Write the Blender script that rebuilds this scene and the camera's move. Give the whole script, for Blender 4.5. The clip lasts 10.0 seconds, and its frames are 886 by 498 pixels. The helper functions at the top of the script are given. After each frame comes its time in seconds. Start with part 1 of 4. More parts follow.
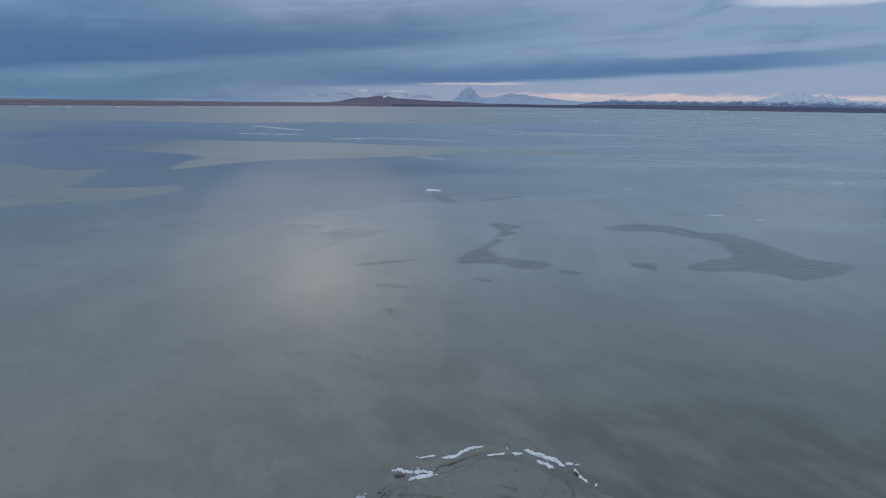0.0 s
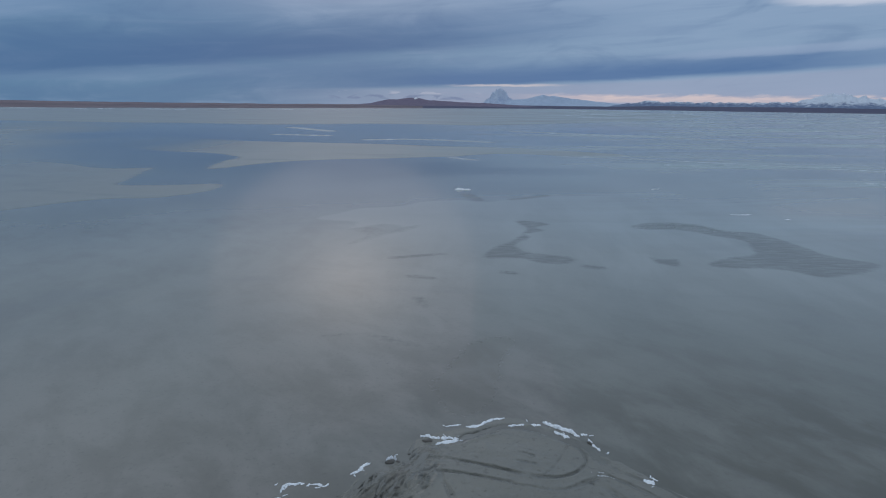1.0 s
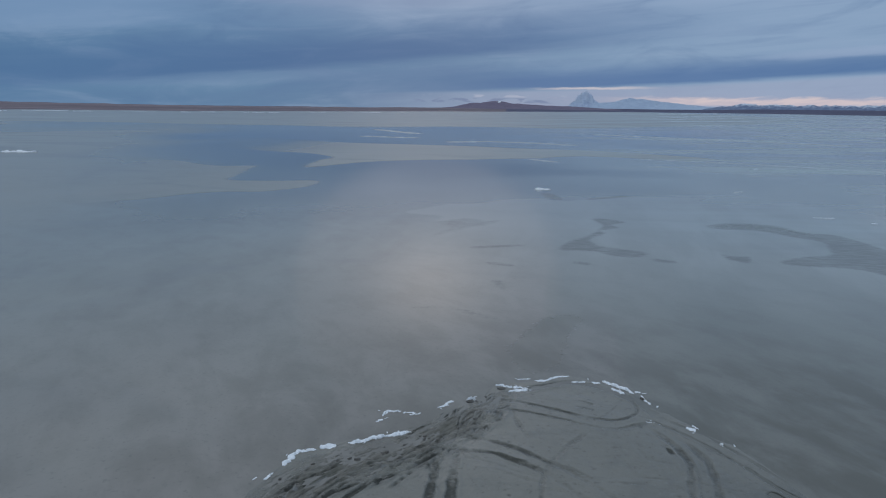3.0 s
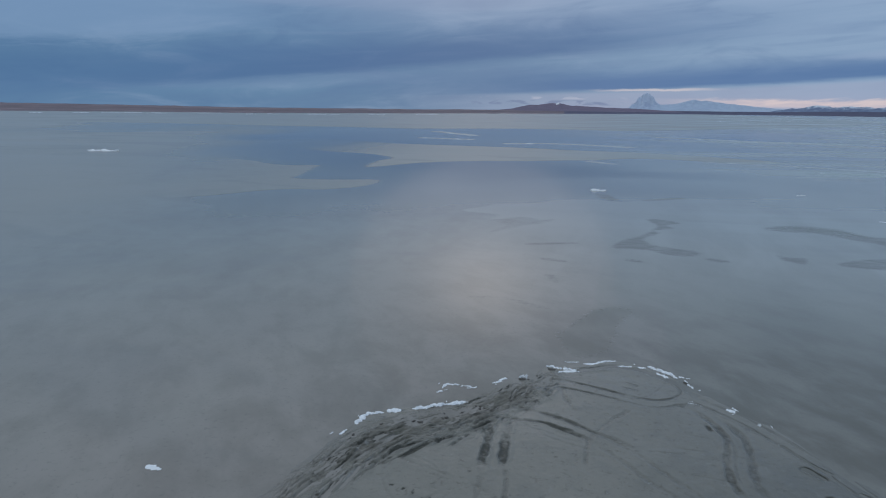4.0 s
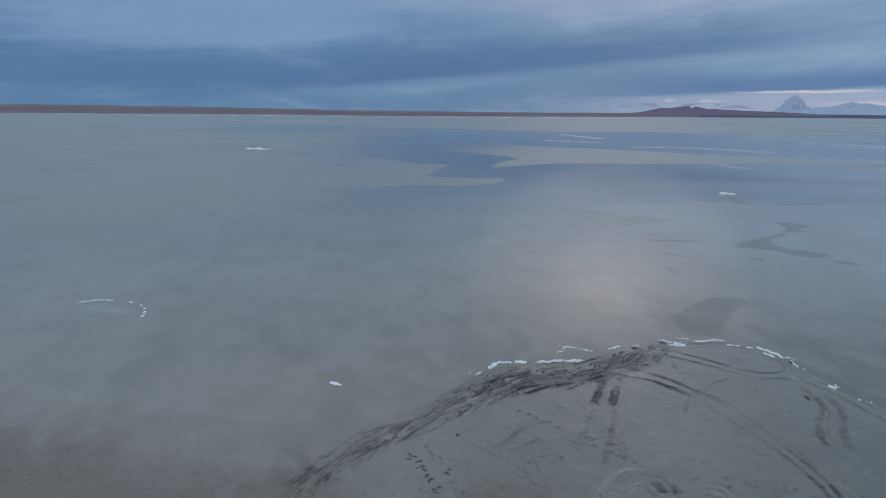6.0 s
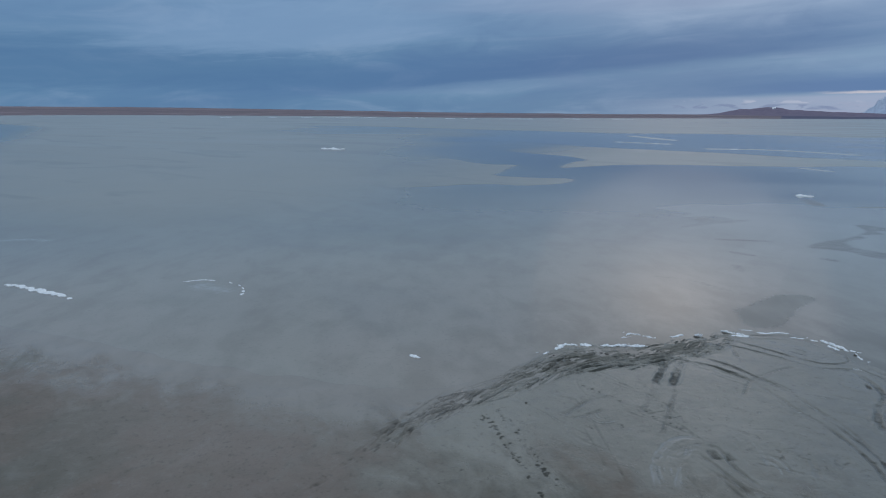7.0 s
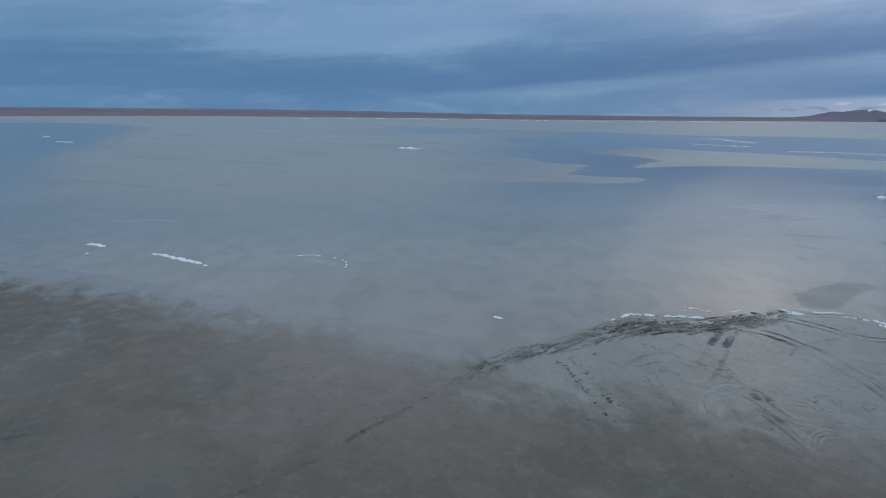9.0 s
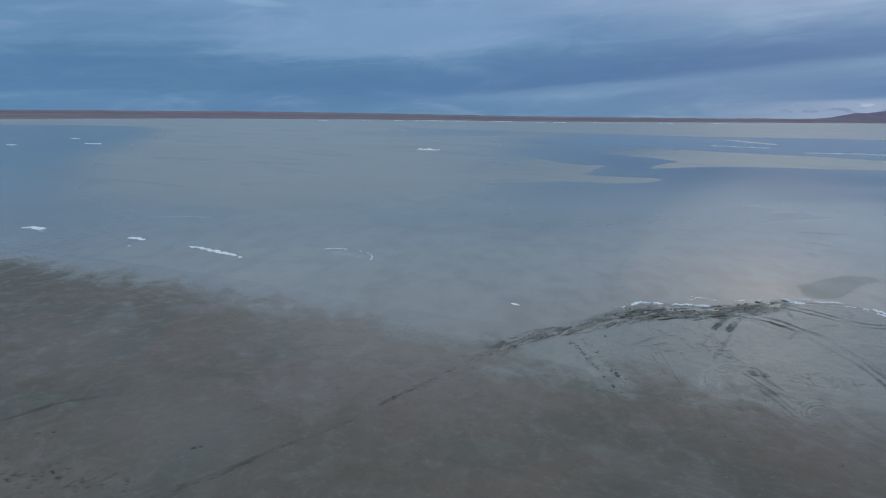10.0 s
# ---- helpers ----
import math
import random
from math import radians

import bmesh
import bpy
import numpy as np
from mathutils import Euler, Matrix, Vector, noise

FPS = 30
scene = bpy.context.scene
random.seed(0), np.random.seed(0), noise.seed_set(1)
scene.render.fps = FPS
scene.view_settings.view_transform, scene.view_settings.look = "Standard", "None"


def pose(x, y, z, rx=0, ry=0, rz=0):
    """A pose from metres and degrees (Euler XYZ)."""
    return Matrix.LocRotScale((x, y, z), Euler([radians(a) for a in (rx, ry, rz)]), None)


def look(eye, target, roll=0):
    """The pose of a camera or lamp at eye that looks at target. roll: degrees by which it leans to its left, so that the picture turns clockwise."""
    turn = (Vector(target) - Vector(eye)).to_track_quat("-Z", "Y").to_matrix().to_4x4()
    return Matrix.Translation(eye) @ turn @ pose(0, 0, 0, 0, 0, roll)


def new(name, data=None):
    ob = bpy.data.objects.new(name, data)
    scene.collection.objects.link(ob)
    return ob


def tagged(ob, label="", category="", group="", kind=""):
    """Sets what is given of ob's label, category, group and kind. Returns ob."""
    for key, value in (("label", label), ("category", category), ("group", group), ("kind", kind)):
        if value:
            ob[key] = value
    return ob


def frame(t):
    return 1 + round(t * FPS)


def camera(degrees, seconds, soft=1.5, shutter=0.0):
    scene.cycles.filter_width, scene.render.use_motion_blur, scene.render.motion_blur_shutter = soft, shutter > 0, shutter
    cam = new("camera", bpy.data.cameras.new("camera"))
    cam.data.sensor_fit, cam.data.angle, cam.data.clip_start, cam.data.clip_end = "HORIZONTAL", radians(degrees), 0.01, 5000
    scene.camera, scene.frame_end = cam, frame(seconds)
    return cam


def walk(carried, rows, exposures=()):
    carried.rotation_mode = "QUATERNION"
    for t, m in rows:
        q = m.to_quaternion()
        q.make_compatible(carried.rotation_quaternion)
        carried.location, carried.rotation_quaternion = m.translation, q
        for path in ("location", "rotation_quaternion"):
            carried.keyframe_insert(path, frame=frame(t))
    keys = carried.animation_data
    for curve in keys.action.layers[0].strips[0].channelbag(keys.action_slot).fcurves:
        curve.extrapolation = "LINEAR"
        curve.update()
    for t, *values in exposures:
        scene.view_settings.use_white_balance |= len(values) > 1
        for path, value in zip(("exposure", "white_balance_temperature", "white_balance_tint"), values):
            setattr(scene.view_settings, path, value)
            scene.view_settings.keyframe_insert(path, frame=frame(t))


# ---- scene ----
cam = camera(71.3, 10.0, 1.1)
PATH = [
    (0, (-0.791, 4.725, 24.838), (-0.797, 6.67, 24.371), 0.9),
    (0.5, (-0.563, 2.654, 24.796), (-0.62, 4.598, 24.331), 0.8),
    (1, (-0.499, 0.421, 24.666), (-0.6, 2.364, 24.203), 0.8),
    (1.5, (-0.389, -1.814, 24.636), (-0.539, 0.127, 24.175), 0.9),
    (2, (-0.227, -4.136, 24.614), (-0.436, -2.201, 24.155), 0.9),
    (2.5, (0.059, -6.468, 24.625), (-0.216, -4.541, 24.167), 0.8),
    (4, (1.126, -14.179, 24.601), (0.599, -12.304, 24.149), 0.7),
    (4.5, (1.584, -16.673, 24.589), (0.983, -14.819, 24.138), 0.7),
    (5, (2.14, -19.317, 24.488), (1.451, -17.494, 24.04), 0.7),
    (5.5, (2.815, -21.842, 24.423), (2.031, -20.057, 23.976), 0.7),
    (7, (5.499, -29.641, 24.08), (4.433, -28.008, 23.637), 0.5),
    (7.5, (6.654, -32.169, 23.943), (5.526, -30.577, 23.502), 0.5),
    (8, (7.823, -34.827, 23.786), (6.656, -33.264, 23.345), 0.5),
    (8.5, (9.097, -37.234, 23.65), (7.888, -35.702, 23.211), 0.6),
    (9, (10.333, -39.727, 23.498), (9.089, -38.223, 23.059), 0.6),
    (9.5, (11.845, -41.838, 23.34), (10.572, -40.358, 22.904), 0.6),
    (10, (13.416, -44.304, 23.325), (12.13, -42.834, 22.892), 0.5),
]
walk(cam, [(t, look(eye, target, roll)) for t, eye, target, roll in PATH],
     [(0, -0.13, 6540, 12), (2.5, -0.09, 6540, 12), (5.5, 0.0, 6540, 11), (8, 0.08, 6500, 10), (10, 0.14, 6430, 9)])

# ---- world and light ----
SUN_AZ, SUN_EL = 12.0, 16.6      # degrees left of ahead (+y), degrees above the horizon


def node(tree, kind, **sockets):
    n = tree.nodes.new(kind)
    for key, value in sockets.items():
        if key.startswith("_"):
            continue
        slot = n.inputs[int(key[1:])] if key[0] == "i" and key[1:].isdigit() else n.inputs[key.replace("__", " ")]
        if isinstance(value, bpy.types.NodeSocket):
            tree.links.new(value, slot)
        else:
            slot.default_value = value
    return n


def calc(tree, op, a, b=0.0, c=0.0, clamp=False):
    n = node(tree, "ShaderNodeMath", i0=a, i1=b, i2=c)
    n.operation, n.use_clamp = op, clamp
    return n.outputs[0]


def step(tree, value, low, high, a=0.0, b=1.0):
    n = node(tree, "ShaderNodeMapRange", Value=value)
    n.interpolation_type = "SMOOTHSTEP"
    for key, v in (("From Min", low), ("From Max", high), ("To Min", a), ("To Max", b)):
        n.inputs[key].default_value = v
    return n.outputs[0]


def blend(tree, factor, a, b, how="MIX"):
    n = tree.nodes.new("ShaderNodeMix")
    n.data_type, n.blend_type = "RGBA", how
    for slot, value in ((n.inputs[0], factor), (n.inputs[6], a), (n.inputs[7], b)):
        if isinstance(value, bpy.types.NodeSocket):
            tree.links.new(value, slot)
        elif isinstance(value, (int, float)):
            slot.default_value = value
        else:
            slot.default_value = (*value, 1.0)
    return n.outputs[2]


def grain(tree, coords, scale, detail=4.0, rough=0.55, stretch=(1, 1, 1), distort=0.0, turn=0.0):
    if turn:
        coords = node(tree, "ShaderNodeMapping", Vector=coords, Rotation=(0, 0, radians(turn))).outputs[0]
    m = node(tree, "ShaderNodeMapping", Vector=coords)
    m.inputs["Scale"].default_value = stretch
    n = node(tree, "ShaderNodeTexNoise", Vector=m.outputs[0], Scale=scale, Detail=detail, Roughness=rough, Distortion=distort)
    return n.outputs[0]


def srgb(r, g, b):
    return tuple(((c / 255 + 0.055) / 1.055) ** 2.4 for c in (r, g, b))


def ramp(tree, value, stops):
    n = node(tree, "ShaderNodeValToRGB", Fac=value)
    n.color_ramp.interpolation = "EASE"
    while len(n.color_ramp.elements) < len(stops):
        n.color_ramp.elements.new(0.5)
    for e, (p, c) in zip(n.color_ramp.elements, stops):
        e.position, e.color = p, (*c, 1.0)
    return n.outputs[0]


def make_sky():
    world = bpy.data.worlds.new("overcast_dusk")
    scene.world = world
    world.use_nodes = True
    t = world.node_tree
    t.nodes.clear()
    clear = t.nodes.new("ShaderNodeTexSky")
    clear.sky_type, clear.sun_disc = "NISHITA", False
    clear.sun_elevation, clear.sun_rotation = radians(SUN_EL), radians(-SUN_AZ)
    where = t.nodes.new("ShaderNodeTexCoord").outputs["Generated"]
    xyz = node(t, "ShaderNodeSeparateXYZ", Vector=where).outputs
    el = calc(t, "MULTIPLY", calc(t, "ARCSINE", xyz[2]), 57.3)
    az = calc(t, "MULTIPLY", calc(t, "ARCTAN2", xyz[0], xyz[1]), 57.3)
    # long flat stratus streaks that lean a little
    lean = calc(t, "ADD", el, calc(t, "MULTIPLY", az, -0.06))
    flat = node(t, "ShaderNodeCombineXYZ", X=az, Y=lean).outputs[0]
    broad = grain(t, flat, 1.0, 3.0, 0.45, (0.03, 0.22, 1.0), 0.4)
    streak = grain(t, flat, 1.0, 4.0, 0.5, (0.05, 0.75, 1.0), 0.4)
    wisps = grain(t, flat, 1.0, 5.0, 0.6, (0.4, 2.6, 1.0), 0.4)
    combed = grain(t, flat, 1.0, 4.0, 0.5, (0.10, 1.5, 1.0), 0.4)
    shift = calc(t, "ADD", calc(t, "MULTIPLY_ADD", broad, 2.4, -1.2), calc(t, "MULTIPLY_ADD", streak, 1.2, -0.6))
    shift = calc(t, "MULTIPLY", shift, step(t, el, 0.3, 3.0, 0.15, 1.0))
    level = calc(t, "DIVIDE", calc(t, "ADD", el, shift), 30.0, clamp=True)
    cloud = ramp(t, level, [
        (0.0, srgb(91, 128, 164)), (0.06, srgb(96, 134, 169)), (0.16, srgb(97, 133, 169)), (0.23, srgb(100, 135, 172)),
        (0.30, srgb(113, 146, 181)), (0.5, srgb(160, 182, 206)), (1.0, srgb(205, 222, 238))])
    cloud = blend(t, step(t, az, -18.0, 18.0, 0.0, 0.64), cloud, srgb(154, 179, 207))
    lilac = calc(t, "MULTIPLY", calc(t, "MULTIPLY", step(t, az, -34.0, -14.0), step(t, az, 16.0, -2.0)), step(t, level, 0.19, 0.27, 0.0, 0.22))
    cloud = blend(t, lilac, cloud, srgb(140, 158, 190))
    sheer = step(t, az, -50.0, 4.0, 0.25, 1.0)
    cloud = blend(t, calc(t, "MULTIPLY", step(t, combed, 0.50, 0.70, 0.0, 0.16), sheer), cloud, srgb(158, 180, 208))
    cloud = blend(t, calc(t, "MULTIPLY", step(t, combed, 0.48, 0.30, 0.0, 0.16), sheer), cloud, srgb(84, 114, 160))
    billow = grain(t, flat, 1.0, 5.0, 0.58, (0.11, 0.42, 1.0), 0.7)
    cloud = blend(t, step(t, billow, 0.48, 0.70, 0.0, 0.28), cloud, srgb(146, 170, 200))
    cloud = blend(t, step(t, billow, 0.50, 0.30, 0.0, 0.28), cloud, srgb(80, 113, 156))
    # two dark decks whose lower edges rise to the right: height at az 0, rise, bend, thickness, bearings between which they fade
    drift = calc(t, "ADD", calc(t, "MULTIPLY_ADD", streak, 1.5, -0.75), calc(t, "ADD", calc(t, "MULTIPLY_ADD", broad, 1.6, -0.8), calc(t, "ADD", calc(t, "MULTIPLY_ADD", wisps, 0.4, -0.2), calc(t, "MULTIPLY_ADD", billow, 2.0, -1.0))))
    for base, rise, bend, soft_edge, thick, near_end, far_end, tone, weight in (
            (4.75, 0.08, -0.00012, 0.6, 2.8, (-75, -22), (19, -14), (64, 102, 150), 0.74),
            (1.5, 0.035, 0.0005, 0.22, 1.6, (-19, -3), (44, 20), (74, 112, 161), 0.8)):
        edge = calc(t, "MULTIPLY_ADD", calc(t, "MULTIPLY", az, az), bend, calc(t, "MULTIPLY_ADD", az, rise, base))
        over = calc(t, "SUBTRACT", calc(t, "ADD", el, calc(t, "MULTIPLY", drift, 0.55 if thick > 2 else 0.3)), edge)
        deck = calc(t, "MULTIPLY", step(t, over, -soft_edge, soft_edge), step(t, over, 1.5 * thick, 0.35 * thick))
        deck = calc(t, "MULTIPLY", deck, calc(t, "MULTIPLY", step(t, az, *near_end), step(t, az, *far_end)))
        cloud = blend(t, calc(t, "MULTIPLY", deck, weight), cloud, srgb(*tone))
    # single banks and breaks: bearing, height, half spans, lean, colour, weight
    wander = calc(t, "ADD", calc(t, "MULTIPLY_ADD", streak, 3.0, -1.5), calc(t, "MULTIPLY_ADD", wisps, 1.4, -0.7))
    for az0, el0, wide, high, slope, tone, weight in (
            (-30, 1.9, 13, 0.55, 0.05, (112, 143, 178), 0.35), (-15, 2.0, 11, 1.5, 0.05, (80, 117, 159), 0.55), (-12, 3.0, 11, 0.8, 0.07, (116, 143, 180), 0.15), (30, 7.9, 6, 0.5, 0.0, (205, 214, 230), 0.8),
            (-66, 2.9, 22, 2.0, 0.02, (72, 111, 152), 0.6), (-43, 2.4, 14, 1.2, 0.05, (76, 114, 156), 0.35), (-57.2, 8.8, 2.6, 0.3, -0.05, (150, 182, 204), 0.25), (-46, 6.6, 14, 2.0, 0.06, (124, 155, 190), 0.6),
            (-22, 8.8, 15, 0.9, 0.0, (126, 148, 182), 0.35), (26, 4.4, 10, 0.4, 0.05, (160, 180, 208), 0.45)):
        u = calc(t, "MULTIPLY_ADD", az, 1 / wide, -az0 / wide)
        v = calc(t, "ADD", calc(t, "SUBTRACT", el, el0), calc(t, "MULTIPLY_ADD", az, -slope, slope * az0))
        v = calc(t, "MULTIPLY_ADD", calc(t, "MULTIPLY_ADD", wander, 0.55 * high, v), 1 / high, 0.0)
        bank = step(t, calc(t, "ADD", calc(t, "MULTIPLY", u, u), calc(t, "MULTIPLY", v, v)), 1.7, 0.1, 0.0, weight)
        cloud = blend(t, bank, cloud, srgb(*tone))
    # paler air under the second deck
    under = calc(t, "SUBTRACT", el, calc(t, "MULTIPLY_ADD", calc(t, "MULTIPLY", az, az), 0.0005, calc(t, "MULTIPLY_ADD", az, 0.035, 1.5)))
    under = calc(t, "MULTIPLY", step(t, under, 0.1, -0.35, 0.0, 0.6), step(t, az, -24.0, 2.0))
    cloud = blend(t, under, cloud, srgb(158, 170, 196))
    # the thin warm gap under the cloud edge over the mountains
    gap = calc(t, "ADD", el, calc(t, "MULTIPLY_ADD", wisps, 0.8, -0.4))
    gap = calc(t, "MULTIPLY", step(t, gap, 0.0, 0.35), step(t, gap, 0.95, 0.6))
    gap = calc(t, "MULTIPLY", gap, step(t, az, 1.0, 12.0))
    gap = calc(t, "MULTIPLY", gap, step(t, az, 75.0, 45.0))
    cloud = blend(t, calc(t, "MULTIPLY", gap, 0.75), cloud, srgb(226, 208, 206))
    # lilac haze low down, and one lit cloud edge
    low = calc(t, "MULTIPLY", step(t, el, 1.6, 0.2), step(t, az, -14.0, 4.0, 0.0, 0.4))
    cloud = blend(t, calc(t, "MULTIPLY", low, step(t, wisps, 0.35, 0.65)), cloud, srgb(158, 164, 190))
    lit = calc(t, "ADD", el, calc(t, "ADD", calc(t, "MULTIPLY", az, -0.012), calc(t, "MULTIPLY_ADD", wisps, 0.3, -0.15)))
    lit = calc(t, "MULTIPLY", step(t, lit, 1.36, 1.46), step(t, lit, 1.62, 1.5))
    lit = calc(t, "MULTIPLY", lit, calc(t, "MULTIPLY", step(t, az, -4.0, 1.0), step(t, az, 9.0, 4.0)))
    cloud = blend(t, calc(t, "MULTIPLY", lit, 0.75), cloud, srgb(205, 200, 206))
    # small grey clouds that sit on the hills
    puff = grain(t, flat, 1.0, 4.0, 0.55, (0.55, 1.7, 1.0), 0.3)
    puff = calc(t, "MULTIPLY", step(t, puff, 0.50, 0.60), calc(t, "MULTIPLY", step(t, el, 0.1, 0.3), step(t, el, 1.0, 0.7)))
    puff = calc(t, "MULTIPLY", puff, calc(t, "MULTIPLY", step(t, az, -14.5, -11.5), step(t, az, 0.6, -0.8)))
    cloud = blend(t, calc(t, "MULTIPLY", puff, step(t, el, 0.75, 0.45, 0.0, 0.6)), cloud, srgb(96, 119, 158))
    cloud = blend(t, calc(t, "MULTIPLY", puff, step(t, el, 0.55, 0.8, 0.0, 0.5)), cloud, srgb(190, 197, 214))
    # soft glow added to unseen cloud round the hidden sun; the lake mirrors it
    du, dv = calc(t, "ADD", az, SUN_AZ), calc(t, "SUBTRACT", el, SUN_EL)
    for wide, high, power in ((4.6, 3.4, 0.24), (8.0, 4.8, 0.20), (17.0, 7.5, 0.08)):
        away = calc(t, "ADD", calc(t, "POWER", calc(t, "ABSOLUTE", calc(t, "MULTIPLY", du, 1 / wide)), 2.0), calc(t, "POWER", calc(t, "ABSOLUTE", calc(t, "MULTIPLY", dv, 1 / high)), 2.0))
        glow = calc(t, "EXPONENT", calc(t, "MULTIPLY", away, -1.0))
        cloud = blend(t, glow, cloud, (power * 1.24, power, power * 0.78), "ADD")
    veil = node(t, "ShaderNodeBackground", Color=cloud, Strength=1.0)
    open_sky = node(t, "ShaderNodeBackground", Color=clear.outputs[0], Strength=0.05)
    mix = node(t, "ShaderNodeMixShader", Fac=0.985, i1=open_sky.outputs[0], i2=veil.outputs[0])
    out = t.nodes.new("ShaderNodeOutputWorld")
    t.links.new(mix.outputs[0], out.inputs[0])


make_sky()
lamp = bpy.data.lights.new("veiled_sun", "SUN")
lamp.energy, lamp.angle, lamp.color = 0.012, radians(24), (1.0, 0.79, 0.62)
new("veiled_sun", lamp).matrix_world = pose(0, 0, 100, 90 - SUN_EL, 0, 180 + SUN_AZ)

# ---- shapes and fields ----


def hashed(i, j, seed):
    h = (i * 374761393 + j * 668265263 + seed * 974634777) & 0xFFFFFFFF
    h = ((h ^ (h >> 13)) * 1274126177) & 0xFFFFFFFF
    return ((h ^ (h >> 16)) & 0xFFFF) / 65535.0


def value_noise(x, y, seed=0):
    i, j = np.floor(x).astype(np.int64), np.floor(y).astype(np.int64)
    u, v = x - i, y - j
    u, v = u * u * (3 - 2 * u), v * v * (3 - 2 * v)
    low = hashed(i, j, seed) * (1 - u) + hashed(i + 1, j, seed) * u
    high = hashed(i, j + 1, seed) * (1 - u) + hashed(i + 1, j + 1, seed) * u
    return (low * (1 - v) + high * v) * 2 - 1


def fractal(x, y, octaves=4, seed=0):
    total, size = 0.0, 1.0
    for k in range(octaves):
        total = total + size * value_noise(x * 2 ** k, y * 2 ** k, seed + 17 * k)
        size *= 0.5
    return total


def smooth_curve(points, per=8, closed=False):
    """A Catmull-Rom curve through the points."""
    p = [np.array(q, float) for q in points]
    p = [p[-1], *p, p[0], p[1]] if closed else [2 * p[0] - p[1], *p, 2 * p[-1] - p[-2]]
    made = []
    for a, b, c, d in zip(p, p[1:], p[2:], p[3:]):
        for s in np.arange(per) / per:
            made.append(0.5 * (2 * b + (c - a) * s + (2 * a - 5 * b + 4 * c - d) * s ** 2 + (3 * b - a - 3 * c + d) * s ** 3))
    if not closed:
        made.append(p[-2])
    return np.array(made)


def line_distance(x, y, curve):
    """Distance to a polyline, and how far along it (0 to 1) the nearest point lies."""
    best, along = np.full(x.shape, 1e9), np.zeros(x.shape)
    n = len(curve) - 1
    for k in range(n):
        a, d = curve[k], curve[k + 1] - curve[k]
        s = np.clip(((x - a[0]) * d[0] + (y - a[1]) * d[1]) / max(d @ d, 1e-9), 0, 1)
        r = np.hypot(x - a[0] - s * d[0], y - a[1] - s * d[1])
        near = r < best
        best, along = np.where(near, r, best), np.where(near, (k + s) / n, along)
    return best, along


def area_distance(x, y, outline):
    """Signed distance to a closed outline, positive inside."""
    ring = np.vstack([outline, outline[:1]])
    best, _ = line_distance(x, y, ring)
    inside = np.zeros(x.shape, bool)
    for a, b in zip(ring, ring[1:]):
        if a[1] != b[1]:
            cross = (a[1] > y) != (b[1] > y)
            inside ^= cross & (x < (b[0] - a[0]) * (y - a[1]) / (b[1] - a[1]) + a[0])
    return np.where(inside, best, -best)


def graded(low, high, cell, growth, reach):
    """Even steps from low to high, then ever wider ones out to reach on both sides."""
    axis, out = list(np.arange(low, high + cell, cell)), []
    for sign, edge in ((1, axis[-1]), (-1, axis[0])):
        d, p, side = cell, edge, []
        while abs(p) < reach:
            d *= growth
            p += sign * d
            side.append(np.clip(p, -reach, reach))
        out.append(side)
    return np.array(out[1][::-1] + axis + out[0])


def sheet(name, xs, ys, z, keep=None, fields={}, material=None, smooth=True):
    """A grid mesh with height z, of which only the cells in keep stay, and point fields."""
    gx, gy = np.meshgrid(xs, ys, indexing="ij")
    nx, ny = gx.shape
    index = np.arange(nx * ny).reshape(nx, ny)
    quads = np.stack([index[:-1, :-1], index[1:, :-1], index[1:, 1:], index[:-1, 1:]], -1).reshape(-1, 4)
    if keep is not None:
        k = keep.ravel()
        quads = quads[k[quads].any(1)]
    used, flat = np.unique(quads, return_inverse=True)
    flat = flat.reshape(-1).astype(np.int32)
    me = bpy.data.meshes.new(name)
    me.vertices.add(len(used))
    me.vertices.foreach_set("co", np.stack([gx, gy, np.broadcast_to(z, gx.shape)], -1).reshape(-1, 3)[used].astype(np.float32).ravel())
    me.loops.add(len(flat))
    me.loops.foreach_set("vertex_index", flat)
    me.polygons.add(len(quads))
    me.polygons.foreach_set("loop_start", np.arange(0, len(flat), 4, dtype=np.int32))
    me.polygons.foreach_set("use_smooth", np.full(len(quads), smooth))
    me.update(calc_edges=True)
    for key, f in fields.items():
        a = me.attributes.new(key, "FLOAT", "POINT")
        a.data.foreach_set("value", np.broadcast_to(f, gx.shape).ravel()[used].astype(np.float32))
    me.materials.append(material)
    return new(name, me)


# ---- materials ----


def material(name):
    m = bpy.data.materials.new(name)
    m.use_nodes = True
    t = m.node_tree
    return m, t, t.nodes["Principled BSDF"], t.nodes.new("ShaderNodeTexCoord").outputs["Object"]


def field(tree, name):
    n = tree.nodes.new("ShaderNodeAttribute")
    n.attribute_name = name
    return n.outputs["Fac"]


def relief(tree, shader, height, strength, distance):
    b = node(tree, "ShaderNodeBump", Height=height, Strength=strength, Distance=distance)
    tree.links.new(b.outputs[0], shader.inputs["Normal"])


def plug(tree, shader, **values):
    for key, v in values.items():
        slot = shader.inputs[key.replace("_", " ")]
        if isinstance(v, bpy.types.NodeSocket):
            tree.links.new(v, slot)
        else:
            slot.default_value = (*v, 1.0) if isinstance(v, tuple) else v


